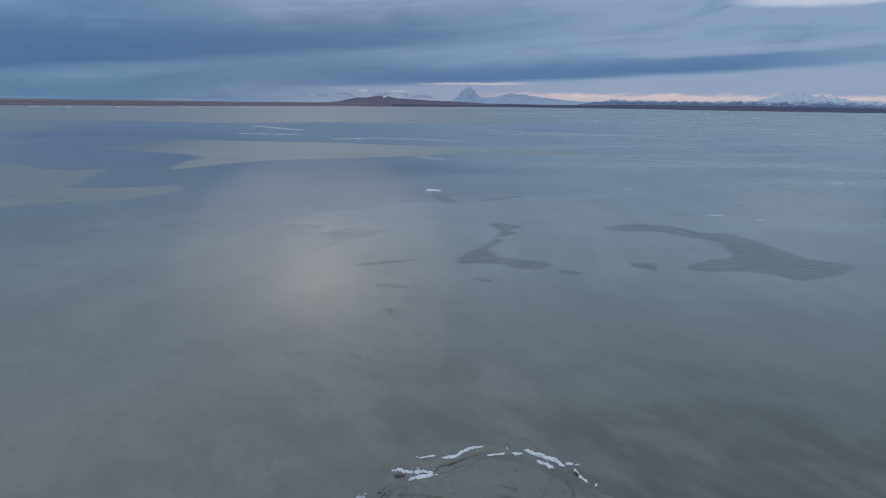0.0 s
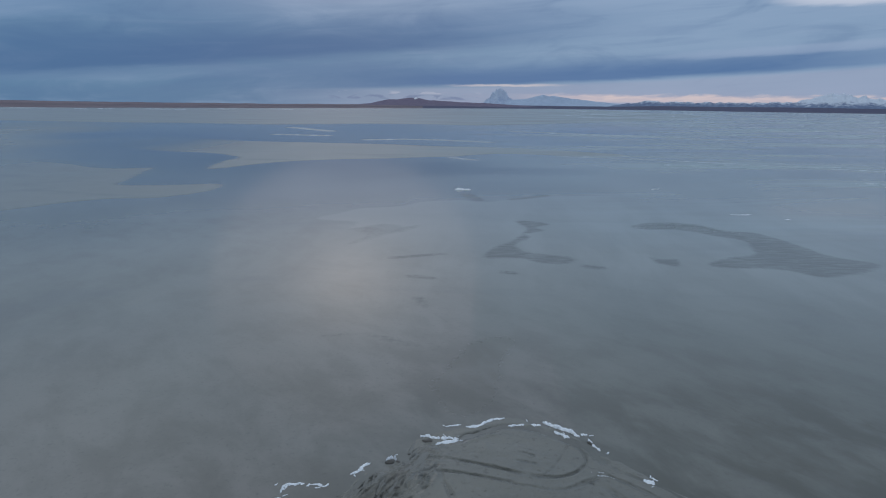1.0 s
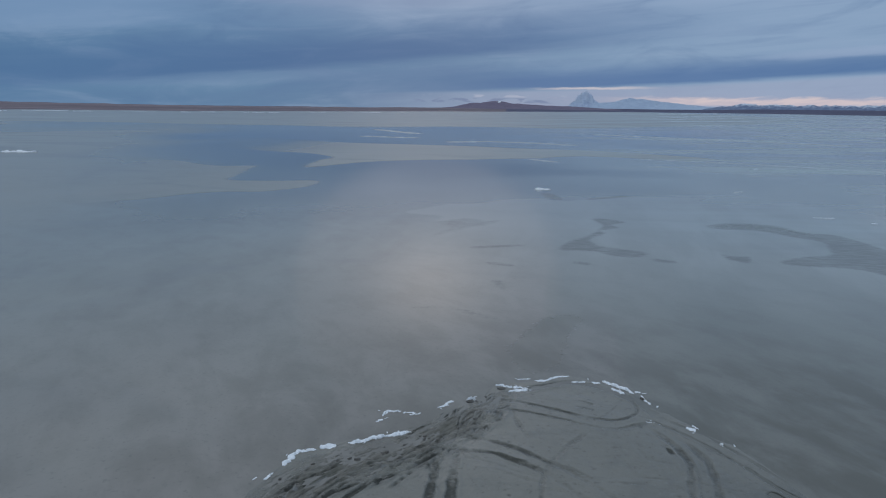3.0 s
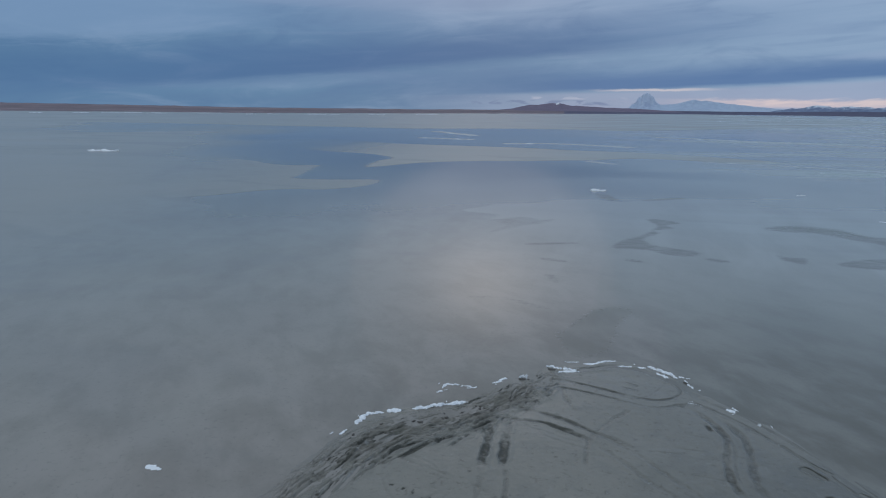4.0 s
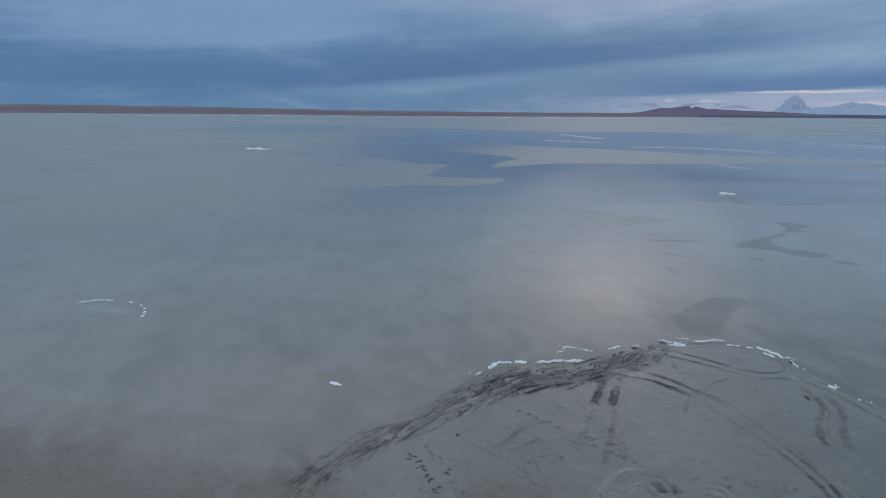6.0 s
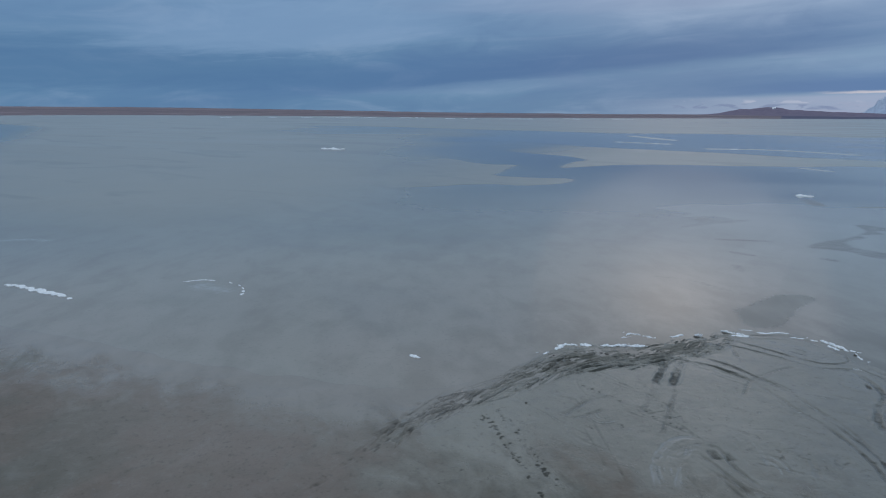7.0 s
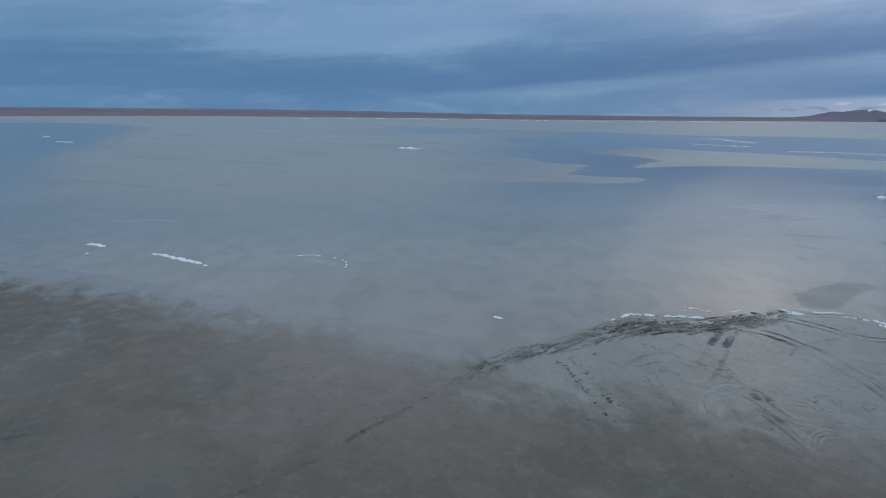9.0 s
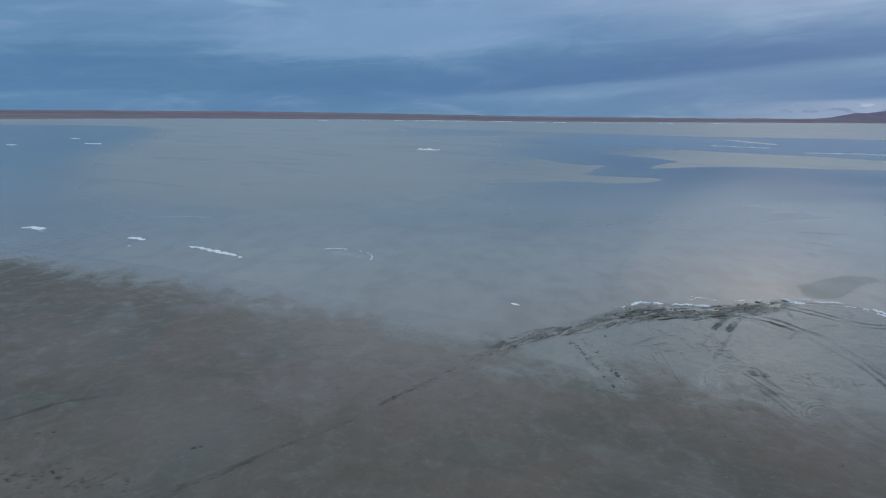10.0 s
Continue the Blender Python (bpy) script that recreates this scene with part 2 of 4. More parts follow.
def lake_material():
    m, t, s, at = material("silty_lake_ice")
    broad = grain(t, at, 0.022, 5.0, 0.6, distort=0.4)
    middle = grain(t, at, 0.16, 6.0, 0.62, distort=0.5)
    fine = grain(t, at, 1.3, 5.0, 0.65)
    drift = grain(t, at, 0.09, 5.0, 0.55, (1.0, 0.28, 1.0), 0.3)
    swept = grain(t, at, 0.22, 5.0, 0.6, (0.6, 1.0, 1.0), 0.25, 52)
    blotch = grain(t, at, 0.055, 5.0, 0.6, (0.5, 1.0, 1.0), 0.6, 30)
    ragged = calc(t, "ADD", calc(t, "MULTIPLY_ADD", middle, 2.0, -1.0), calc(t, "ADD", calc(t, "MULTIPLY_ADD", blotch, 4.0, -2.0), calc(t, "MULTIPLY_ADD", broad, 8.0, -4.0)))
    wet = step(t, calc(t, "ADD", field(t, "wet"), ragged), -4.0, 5.0)
    wet = calc(t, "MULTIPLY", wet, step(t, calc(t, "ADD", field(t, "wet_fade"), calc(t, "MULTIPLY_ADD", broad, 0.8, -0.4)), 0.05, 0.95, 0.0, 0.66))
    dry = step(t, calc(t, "ADD", field(t, "dry"), ragged), -2.0, 2.5)
    dry = calc(t, "MAXIMUM", calc(t, "MULTIPLY", dry, field(t, "dry_weight")), field(t, "matte"))
    wet = calc(t, "MULTIPLY", wet, calc(t, "SUBTRACT", 1.0, field(t, "matte")))
    small = calc(t, "ADD", calc(t, "MULTIPLY_ADD", middle, 4.0, -2.0), calc(t, "MULTIPLY_ADD", fine, 4.0, -2.0))
    ripple = grain(t, at, 0.8, 4.0, 0.6, (0.35, 1.5, 1.0), 0.4)
    mark = calc(t, "MULTIPLY", step(t, calc(t, "ADD", field(t, "mark"), calc(t, "MULTIPLY", small, 0.45)), -0.6, 0.7), step(t, ripple, 0.3, 0.62, 0.45, 1.0))
    lip = calc(t, "ADD", field(t, "lip"), calc(t, "ADD", calc(t, "MULTIPLY", small, 0.6), calc(t, "MULTIPLY_ADD", blotch, 6.0, -3.0)))
    lip = calc(t, "MULTIPLY", step(t, lip, -0.8, 1.2), step(t, lip, 34.0, 2.0))
    dull = step(t, calc(t, "ADD", field(t, "dull"), calc(t, "MULTIPLY", small, 0.8)), -0.35, 0.35, 0.0, 0.6)
    frost = step(t, calc(t, "ADD", field(t, "frost"), calc(t, "MULTIPLY", small, 0.8)), -1.6, 2.4)
    silt = blend(t, step(t, broad, 0.3, 0.7), (0.162, 0.168, 0.143), (0.212, 0.216, 0.184))
    silt = blend(t, step(t, drift, 0.35, 0.72, 0.0, 0.22), silt, (0.132, 0.144, 0.132))
    silt = blend(t, step(t, swept, 0.42, 0.70, 0.0, 0.36), silt, (0.118, 0.114, 0.092))
    silt = blend(t, step(t, blotch, 0.45, 0.7, 0.0, 0.2), silt, (0.215, 0.214, 0.192))
    silt = blend(t, calc(t, "MULTIPLY", step(t, fine, 0.45, 0.8, 0.0, 0.14), calc(t, "SUBTRACT", 1.0, dry)), silt, (0.27, 0.265, 0.235))
    shoal = calc(t, "MULTIPLY", field(t, "shoal"), step(t, blotch, 0.3, 0.6, 0.7, 1.0))
    silt = blend(t, calc(t, "MULTIPLY", shoal, 0.85), silt, blend(t, step(t, swept, 0.35, 0.7), (0.292, 0.258, 0.228), (0.226, 0.198, 0.172)))
    # dark streaked ice, and the weaker reflection close by painted with it
    murk_dim = calc(t, "MULTIPLY", field(t, "murk_dim"), step(t, swept, 0.3, 0.62, 0.3, 1.0))
    silt = blend(t, calc(t, "MULTIPLY", murk_dim, 0.72), silt, (0.098, 0.094, 0.074))
    # silt blended paler where the bright field is high
    pale_area = calc(t, "MULTIPLY", field(t, "bright"), step(t, drift, 0.3, 0.65, 1.0, 0.6))
    silt = blend(t, pale_area, silt, (0.305, 0.318, 0.290))
    colour = blend(t, calc(t, "MULTIPLY", wet, 0.48), silt, (0.172, 0.172, 0.180))
    colour = blend(t, calc(t, "MULTIPLY", dry, 0.94), colour, (0.326, 0.322, 0.284))
    sheen = grain(t, at, 0.03, 4.0, 0.55, (0.45, 1.0, 1.0), 0.8)
    colour = blend(t, step(t, sheen, 0.50, 0.68, 0.0, 0.2), colour, (0.275, 0.297, 0.275))
    colour = blend(t, step(t, sheen, 0.47, 0.33, 0.0, 0.2), colour, (0.125, 0.140, 0.150))
    rime = grain(t, at, 0.024, 4.0, 0.55, (0.22, 1.0, 1.0), 0.4, -12)
    rime = calc(t, "MULTIPLY", step(t, rime, 0.38, 0.66), field(t, "rimed"))
    colour = blend(t, rime, colour, (0.36, 0.42, 0.41))
    colour = blend(t, calc(t, "MULTIPLY", calc(t, "MULTIPLY", lip, field(t, "lip_fade")), 0.65), colour, (0.33, 0.335, 0.30))
    speck = grain(t, at, 2.4, 4.0, 0.7)
    speck = calc(t, "MULTIPLY", step(t, speck, 0.54, 0.72), calc(t, "MULTIPLY_ADD", calc(t, "MAXIMUM", field(t, "murk_dim"), field(t, "shoal")), 0.25, calc(t, "MULTIPLY_ADD", dry, -0.08, 0.08)))
    colour = blend(t, speck, colour, (0.105, 0.108, 0.092))
    colour = blend(t, calc(t, "MULTIPLY", frost, 0.85), colour, (0.42, 0.45, 0.45))
    colour = blend(t, calc(t, "MULTIPLY", mark, 0.62), colour, (0.095, 0.100, 0.088))
    rough = calc(t, "MULTIPLY_ADD", drift, 0.05, 0.075)
    rough = calc(t, "ADD", rough, calc(t, "MULTIPLY", swept, 0.03))
    rough = calc(t, "ADD", rough, calc(t, "MULTIPLY", wet, -0.04))
    rough = calc(t, "ADD", rough, calc(t, "MULTIPLY", calc(t, "MAXIMUM", dry, calc(t, "MAXIMUM", frost, rime)), 0.18))
    rough = calc(t, "ADD", rough, calc(t, "ADD", calc(t, "MULTIPLY", mark, 0.12), calc(t, "MULTIPLY", dull, 0.3)))
    rough = calc(t, "MULTIPLY_ADD", calc(t, "SUBTRACT", 0.27, rough), calc(t, "MULTIPLY", dry, 0.95), rough)
    patchy = calc(t, "ADD", calc(t, "MULTIPLY_ADD", drift, -0.12, 0.06), calc(t, "MULTIPLY_ADD", swept, -0.14, 0.07))
    shine = calc(t, "MULTIPLY_ADD", patchy, calc(t, "SUBTRACT", 1.0, dry), 0.685)
    shine = calc(t, "ADD", shine, calc(t, "MULTIPLY", wet, 0.15))
    shine = calc(t, "MULTIPLY", shine, calc(t, "MULTIPLY_ADD", calc(t, "MAXIMUM", calc(t, "MAXIMUM", calc(t, "MULTIPLY", dry, 1.1), calc(t, "MULTIPLY", frost, 1.2)), calc(t, "MAXIMUM", calc(t, "MULTIPLY", mark, 0.5), calc(t, "MULTIPLY", dull, 0.45))), -0.6, 1.0))
    plug(t, s, Base_Color=colour, Roughness=rough, IOR=1.33, Specular_IOR_Level=shine)
    return m


def mud_material():
    m, t, s, at = material("wet_lakeshore_mud")
    broad = grain(t, at, 0.06, 5.0, 0.6, distort=0.5)
    middle = grain(t, at, 0.45, 6.0, 0.66, distort=0.6)
    swept = grain(t, at, 0.30, 6.0, 0.62, (0.55, 1.0, 1.0), 0.9, 35)
    fine = grain(t, at, 3.5, 5.0, 0.68)
    grit = grain(t, at, 16.0, 3.0, 0.7)
    puddle = grain(t, at, 0.11, 4.0, 0.55, (0.5, 1.0, 1.0), 0.8, 20)
    ragged = calc(t, "ADD", calc(t, "MULTIPLY_ADD", middle, 1.2, -0.6), calc(t, "MULTIPLY_ADD", fine, 0.8, -0.4))
    pale = blend(t, step(t, broad, 0.3, 0.7), (0.182, 0.174, 0.144), (0.242, 0.226, 0.186))
    pale = blend(t, step(t, middle, 0.48, 0.75, 0.0, 0.5), pale, (0.150, 0.150, 0.132))
    pale = blend(t, step(t, fine, 0.55, 0.75, 0.0, 0.3), pale, (0.115, 0.110, 0.095))
    brown = blend(t, step(t, swept, 0.25, 0.75), (0.146, 0.108, 0.082), (0.182, 0.140, 0.110))
    brown = blend(t, step(t, broad, 0.45, 0.60, 0.0, 0.7), brown, (0.104, 0.108, 0.086))
    brown = blend(t, step(t, broad, 0.46, 0.34, 0.0, 0.7), brown, (0.176, 0.130, 0.108))
    brown = blend(t, calc(t, "MAXIMUM", field(t, "tone"), 0.0), brown, (0.272, 0.226, 0.196))
    brown = blend(t, calc(t, "MULTIPLY", field(t, "tone"), -1.0, clamp=True), brown, (0.088, 0.074, 0.056))
    brown = blend(t, step(t, middle, 0.5, 0.75, 0.0, 0.2), brown, (0.112, 0.108, 0.092))
    brown = blend(t, step(t, fine, 0.55, 0.75, 0.0, 0.35), brown, (0.085, 0.075, 0.060))
    wet = calc(t, "MAXIMUM", step(t, puddle, 0.52, 0.66, 0.0, 0.7), calc(t, "MULTIPLY", field(t, "pool"), step(t, middle, 0.36, 0.56, 0.25, 1.0)))
    inland = step(t, calc(t, "ADD", field(t, "inland"), calc(t, "ADD", calc(t, "MULTIPLY_ADD", swept, 22.0, -11.0), calc(t, "MULTIPLY_ADD", middle, 7.0, -3.5))), -6.0, 6.0)
    inland = calc(t, "MULTIPLY", inland, step(t, middle, 0.25, 0.55, 0.75, 1.0))
    brink = calc(t, "MULTIPLY", field(t, "brink"), step(t, middle, 0.3, 0.6, 0.7, 1.0))
    pale = blend(t, brink, pale, blend(t, step(t, swept, 0.35, 0.7), (0.290, 0.258, 0.230), (0.215, 0.192, 0.168)))
    colour = blend(t, calc(t, "MULTIPLY", inland, 0.9), pale, brown)
    # darker over the east side of the spit
    colour = blend(t, calc(t, "MULTIPLY", field(t, "east_dark"), step(t, middle, 0.3, 0.6, 0.35, 0.7)), colour, (0.105, 0.106, 0.096))
    flow = node(t, "ShaderNodeCombineXYZ", X=field(t, "along"), Y=field(t, "across")).outputs[0]
    scrape = grain(t, flow, 1.0, 5.0, 0.66, (0.42, 3.4, 1.0), 0.6)
    gouge = grain(t, flow, 1.0, 3.0, 0.6, (0.22, 1.3, 1.0), 0.8)
    churn = step(t, calc(t, "ADD", field(t, "churn"), calc(t, "MULTIPLY", ragged, 1.3)), 0.0, 1.0)
    torn = blend(t, step(t, scrape, 0.37, 0.45), (0.044, 0.042, 0.032), (0.178, 0.158, 0.130))
    torn = blend(t, step(t, scrape, 0.53, 0.63, 0.0, 0.9), torn, (0.275, 0.258, 0.228))
    torn = blend(t, step(t, gouge, 0.50, 0.64, 0.0, 0.6), torn, (0.074, 0.072, 0.052))
    torn = blend(t, step(t, gouge, 0.44, 0.32, 0.0, 0.5), torn, (0.200, 0.164, 0.136))
    colour = blend(t, calc(t, "MULTIPLY", churn, 0.68), colour, torn)
    # small ridges that catch the sky, painted paler
    colour = blend(t, step(t, calc(t, "MULTIPLY", field(t, "lit_ridge"), step(t, fine, 0.2, 0.65, 0.5, 1.2)), 0.05, 0.9, 0.0, 0.6), colour, (0.30, 0.298, 0.285))
    rut = step(t, calc(t, "MULTIPLY", field(t, "rut"), step(t, fine, 0.2, 0.65, 0.45, 1.25)), 0.05, 1.05)
    colour = blend(t, calc(t, "MULTIPLY", rut, 0.8), colour, (0.048, 0.047, 0.038))
    speck = grain(t, at, 2.0, 4.0, 0.72)
    colour = blend(t, step(t, speck, 0.55, 0.70, 0.0, 0.42), colour, (0.088, 0.082, 0.068))
    colour = blend(t, step(t, speck, 0.44, 0.30, 0.0, 0.25), colour, (0.265, 0.262, 0.245))
    colour = blend(t, step(t, grit, 0.6, 0.8, 0.0, 0.25), colour, (0.07, 0.065, 0.055))
    rough = calc(t, "MULTIPLY_ADD", middle, 0.22, 0.10)
    rough = calc(t, "ADD", rough, calc(t, "MULTIPLY", inland, 0.26))
    rough = calc(t, "ADD", rough, calc(t, "MULTIPLY", churn, 0.15))
    rough = calc(t, "ADD", rough, calc(t, "MULTIPLY", wet, -0.12))
    shine = calc(t, "ADD", calc(t, "MULTIPLY_ADD", inland, -0.60, 0.84), calc(t, "MULTIPLY", wet, 0.4))
    torn_up = calc(t, "MAXIMUM", rut, calc(t, "MULTIPLY", churn, 0.8), clamp=True)
    shine = calc(t, "MULTIPLY", shine, calc(t, "MULTIPLY_ADD", torn_up, -0.65, 1.0))
    rough = calc(t, "ADD", rough, calc(t, "MULTIPLY", torn_up, 0.2))
    film = step(t, calc(t, "ADD", field(t, "inshore"), calc(t, "MULTIPLY_ADD", swept, 7.0, -3.5)), -1.5, 8.0)
    film = calc(t, "SUBTRACT", 1.0, calc(t, "MULTIPLY", field(t, "west"), calc(t, "SUBTRACT", 1.0, film)))
    # towards the western brink the mud goes under the same silty ice film as the lake
    silted = grain(t, at, 0.22, 5.0, 0.6, (0.6, 1.0, 1.0), 0.25, 52)
    silted = blend(t, calc(t, "MULTIPLY", field(t, "shoal"), 0.74), (0.166, 0.169, 0.145), blend(t, step(t, silted, 0.35, 0.7), (0.292, 0.258, 0.228), (0.226, 0.198, 0.172)))
    colour = blend(t, film, silted, colour)
    rough = calc(t, "MULTIPLY_ADD", calc(t, "SUBTRACT", rough, 0.115), film, 0.115)
    shine = calc(t, "MULTIPLY_ADD", calc(t, "SUBTRACT", shine, 0.7), film, 0.7)
    plug(t, s, Base_Color=colour, Roughness=rough, IOR=1.33, Specular_IOR_Level=shine)
    relief(t, s, calc(t, "ADD", calc(t, "ADD", middle, calc(t, "MULTIPLY", fine, 0.7)), calc(t, "MULTIPLY", scrape, calc(t, "MULTIPLY", churn, 2.4))), 0.4, calc(t, "MULTIPLY", film, 0.10))
    return m


def ice_material():
    m, t, s, at = material("broken_white_ice")
    fine = grain(t, at, 5.0, 5.0, 0.65)
    lumps = grain(t, at, 1.6, 4.0, 0.6)
    colour = blend(t, step(t, fine, 0.3, 0.7), (0.84, 0.85, 0.86), (0.98, 0.97, 0.95))
    colour = blend(t, step(t, lumps, 0.42, 0.30, 0.0, 0.4), colour, (0.46, 0.50, 0.53))
    plug(t, s, Base_Color=colour, Roughness=0.5)
    relief(t, s, fine, 0.5, 0.06)
    return m


def clod_material():
    m, t, s, at = material("dark_mud_clod")
    fine = grain(t, at, 4.0, 5.0, 0.65)
    plug(t, s, Base_Color=blend(t, fine, (0.055, 0.050, 0.042), (0.13, 0.112, 0.09)), Roughness=0.6)
    relief(t, s, fine, 0.6, 0.08)
    return m


def steppe_material():
    m, t, s, at = material("dry_winter_steppe")
    broad = grain(t, at, 0.004, 5.0, 0.6, (0.4, 1.0, 1.0))
    across = node(t, "ShaderNodeCombineXYZ", X=field(t, "depth"), Y=calc(t, "MULTIPLY", broad, 1.2)).outputs[0]
    bands = grain(t, across, 1.1, 5.0, 0.7)
    colour = blend(t, step(t, broad, 0.3, 0.7), (0.150, 0.108, 0.126), (0.215, 0.156, 0.166))
    colour = blend(t, step(t, bands, 0.5, 0.62, 0.0, 0.7), colour, (0.33, 0.252, 0.255))
    colour = blend(t, step(t, bands, 0.47, 0.36, 0.0, 0.7), colour, (0.090, 0.072, 0.088))
    plug(t, s, Base_Color=colour, Roughness=0.95)
    return m


def rock_material(name, low, high, snow_low, snow_high, snow=0.8):
    """Hillside with snow from snow_low to snow_high metres up, broken by gullies."""
    m, t, s, at = material(name)
    broad = grain(t, at, 0.006, 6.0, 0.6)
    fine = grain(t, at, 0.03, 6.0, 0.62, (1.0, 1.0, 1.2), 0.8)
    colour = blend(t, step(t, fine, 0.3, 0.7), low, high)
    z = node(t, "ShaderNodeSeparateXYZ", Vector=at).outputs[2]
    height = calc(t, "ADD", z, calc(t, "MULTIPLY_ADD", fine, 84.0, -42.0))
    colour = blend(t, step(t, height, snow_low, snow_high, 0.0, snow), colour, (0.74, 0.78, 0.84))
    plug(t, s, Base_Color=colour, Roughness=0.95)
    relief(t, s, calc(t, "ADD", broad, fine), 0.6, 12.0)
    return m


LAKE, MUD, ICE, CLOD, STEPPE = lake_material(), mud_material(), ice_material(), clod_material(), steppe_material()

# ---- the lake ----


SHORE = smooth_curve([(-4800, -1100), (-3000, -690), (-1600, -370), (-800, -185), (-400, -88), (-200, -41), (-145, -26), (-105, -13), (-81, -5), (-62.6, 0.5), (-42.8, 4.4), (-31, 8.2), (-25, 10.2), (-21, 13.6),
                      (-18.9, 18.6), (-17.9, 24.3), (-17, 27.8), (-14, 30.6), (-9.9, 32.8), (-7.9, 36.8), (-6, 38.8), (-4.2, 41.8), (-2, 43.6), (2.3, 45.3),
                      (5.5, 44.6), (8.8, 41.6), (11.5, 38.2), (14.3, 35.4), (18.6, 29), (24, 20), (32, 9), (45, -4), (70, -19), (120, -38), (220, -65), (400, -110),
                      (800, -200), (1600, -380), (3000, -700), (4800, -1100), (4800, -3000), (4800, -4800), (0, -4800), (-4800, -4800), (-4800, -3000)], 4, True)


def shore_range(az):
    """How far off the far shore lies at az degrees left of ahead."""
    return np.interp(-az, [-104, -78, -61, -41, -34, -20, -5, 6, 16, 25, 36, 96], [1500, 1660, 1860, 1800, 1700, 1930, 2400, 3000, 3200, 3150, 3500, 3600])


def build_lake():
    xs, ys = graded(-135, 85, 0.9, 1.022, 4880), graded(30, 210, 0.9, 1.022, 4880)
    x, y = np.meshgrid(xs, ys, indexing="ij")
    # bluish melt water over the ice, between two tongues of pale silt
    melt = smooth_curve([(-520, 420), (-300, 262), (-232, 230), (-179, 241), (-114, 215), (-104, 196), (-112, 186), (-98, 173), (-77, 178),
                         (-76, 163), (-81, 154), (-118, 119), (-100, 90), (0, 80), (120, 90), (260, 200), (380, 430), (280, 640), (60, 725), (0, 682), (-60, 690),
                         (-122, 680), (-195, 624), (-300, 615), (-520, 540)], 5, True)
    tongue = smooth_curve([(-205, 396), (-186, 397), (-156, 380), (-141, 375), (-119, 372), (-100, 371), (-74, 368), (-44, 366), (-20, 358), (0, 356), (19, 351), (45, 340),
                           (75, 318), (60, 302), (17, 313), (-2, 302), (-11, 290), (-22, 286), (-40, 275), (-58, 268), (-75, 256), (-86, 240), (-95, 219), (-100, 224),
                           (-104, 247), (-104, 268), (-127, 287), (-150, 292), (-190, 320)], 4, True)
    wet = np.minimum(area_distance(x, y, melt), -area_distance(x, y, tongue))
    pool = area_distance(x, y, smooth_curve([(-1100, 150), (-1000, 330), (-800, 350), (-560, 240), (-400, 140), (-300, 85), (-215, 45), (-165, 16), (-150, -8), (-220, -22), (-450, -30)], 5, True))
    wet = np.maximum(wet, pool)
    fade = np.clip((y - 118 - 0.12 * np.abs(x + 60)) / 60, 0, 1.4) * np.clip(1 - (x + 10) / (0.3 * np.abs(y) + 30), 0.1, 1)
    fade = fade * np.clip((x + 380) / 260, 0.2, 1)
    fade = np.where(pool > -20, np.clip(pool / 60 + 0.1, 0.05, 0.32), fade)
    # thin dark places in the ice
    zig = smooth_curve([(8, 131), (11, 132), (15, 129), (12, 125), (13, 122), (9.4, 118), (10, 115), (7, 109), (8, 104), (11, 102), (16, 100), (14, 96), (10, 96), (7, 99), (1, 99),
                        (3, 106), (7, 113), (8.6, 118), (10, 124)], 4, True)
    hook = smooth_curve([(32, 129), (37, 133), (46, 133), (50, 126), (56, 124), (59, 113), (60, 106), (65, 101), (60, 96), (53, 92), (50, 93), (47, 96), (39, 96), (37, 98), (42, 103),
                         (47, 105), (49, 110), (50, 117), (46, 121), (41, 126), (34, 126)], 4, True)
    gull = smooth_curve([(29, 102), (30, 100.4), (33, 101), (31.4, 96), (30, 97.4), (29, 98)], 3, True)
    smudge = smooth_curve([(-26, 119), (-21, 121), (-17, 119), (-12, 125), (-14, 118), (-18, 115), (-20, 111), (-22, 106), (-22.5, 107), (-20.5, 113), (-23, 117)], 4, True)
    wing = smooth_curve([(-4.2, 51.8), (-3, 56), (-1.2, 59.4), (-1, 61.4), (1, 63.2), (3.4, 63.8), (4.2, 62), (3, 58.6), (2, 53), (0.8, 48), (-1, 46), (-3.2, 47.4)], 4, True)
    pan = smooth_curve([(-34, 129), (-31, 137), (-25, 144.5), (-19, 147), (-12, 156), (-5, 159.5), (4, 157), (18, 170), (60, 172), (130, 150), (130, 40), (0, 40), (-24, 60), (-24, 96),
                        (-19, 112), (-15, 121), (-20, 124.5), (-26, 118), (-25, 126)], 4, True)
    lip = area_distance(x, y, pan)
    lip_fade = np.clip((y - 98) / 22, 0, 1) * np.clip((45 - x) / 45, 0, 1)
    mark = np.maximum(np.maximum(area_distance(x, y, zig), area_distance(x, y, hook)), area_distance(x, y, gull))
    mark = np.maximum(mark, np.minimum(area_distance(x, y, smudge), -0.05))
    dull = area_distance(x, y, wing)
    spread = smooth_curve([(-900, 380), (-420, 250), (-300, 216), (-223, 212), (-198, 232), (-180, 237), (-159, 231), (-143, 219), (-130, 215), (-117, 220), (-114, 205), (-109, 190), (-104, 175),
                           (-92, 175), (-77, 179), (-75, 165), (-82, 153), (-92, 150), (-100, 140), (-106, 128), (-117, 117), (-131, 105), (-155, 95), (-200, 75), (-240, 60), (-420, 60), (-520, 120), (-700, 220)], 4, True)
    beyond = area_distance(x, y, smooth_curve([(-1500, 700), (-500, 610), (-300, 625), (-231, 622), (-195, 630), (-122, 685), (-60, 697), (0, 688), (60, 735), (150, 850), (400, 1200), (600, 2000), (0, 3500), (-2500, 3000)], 5, True))
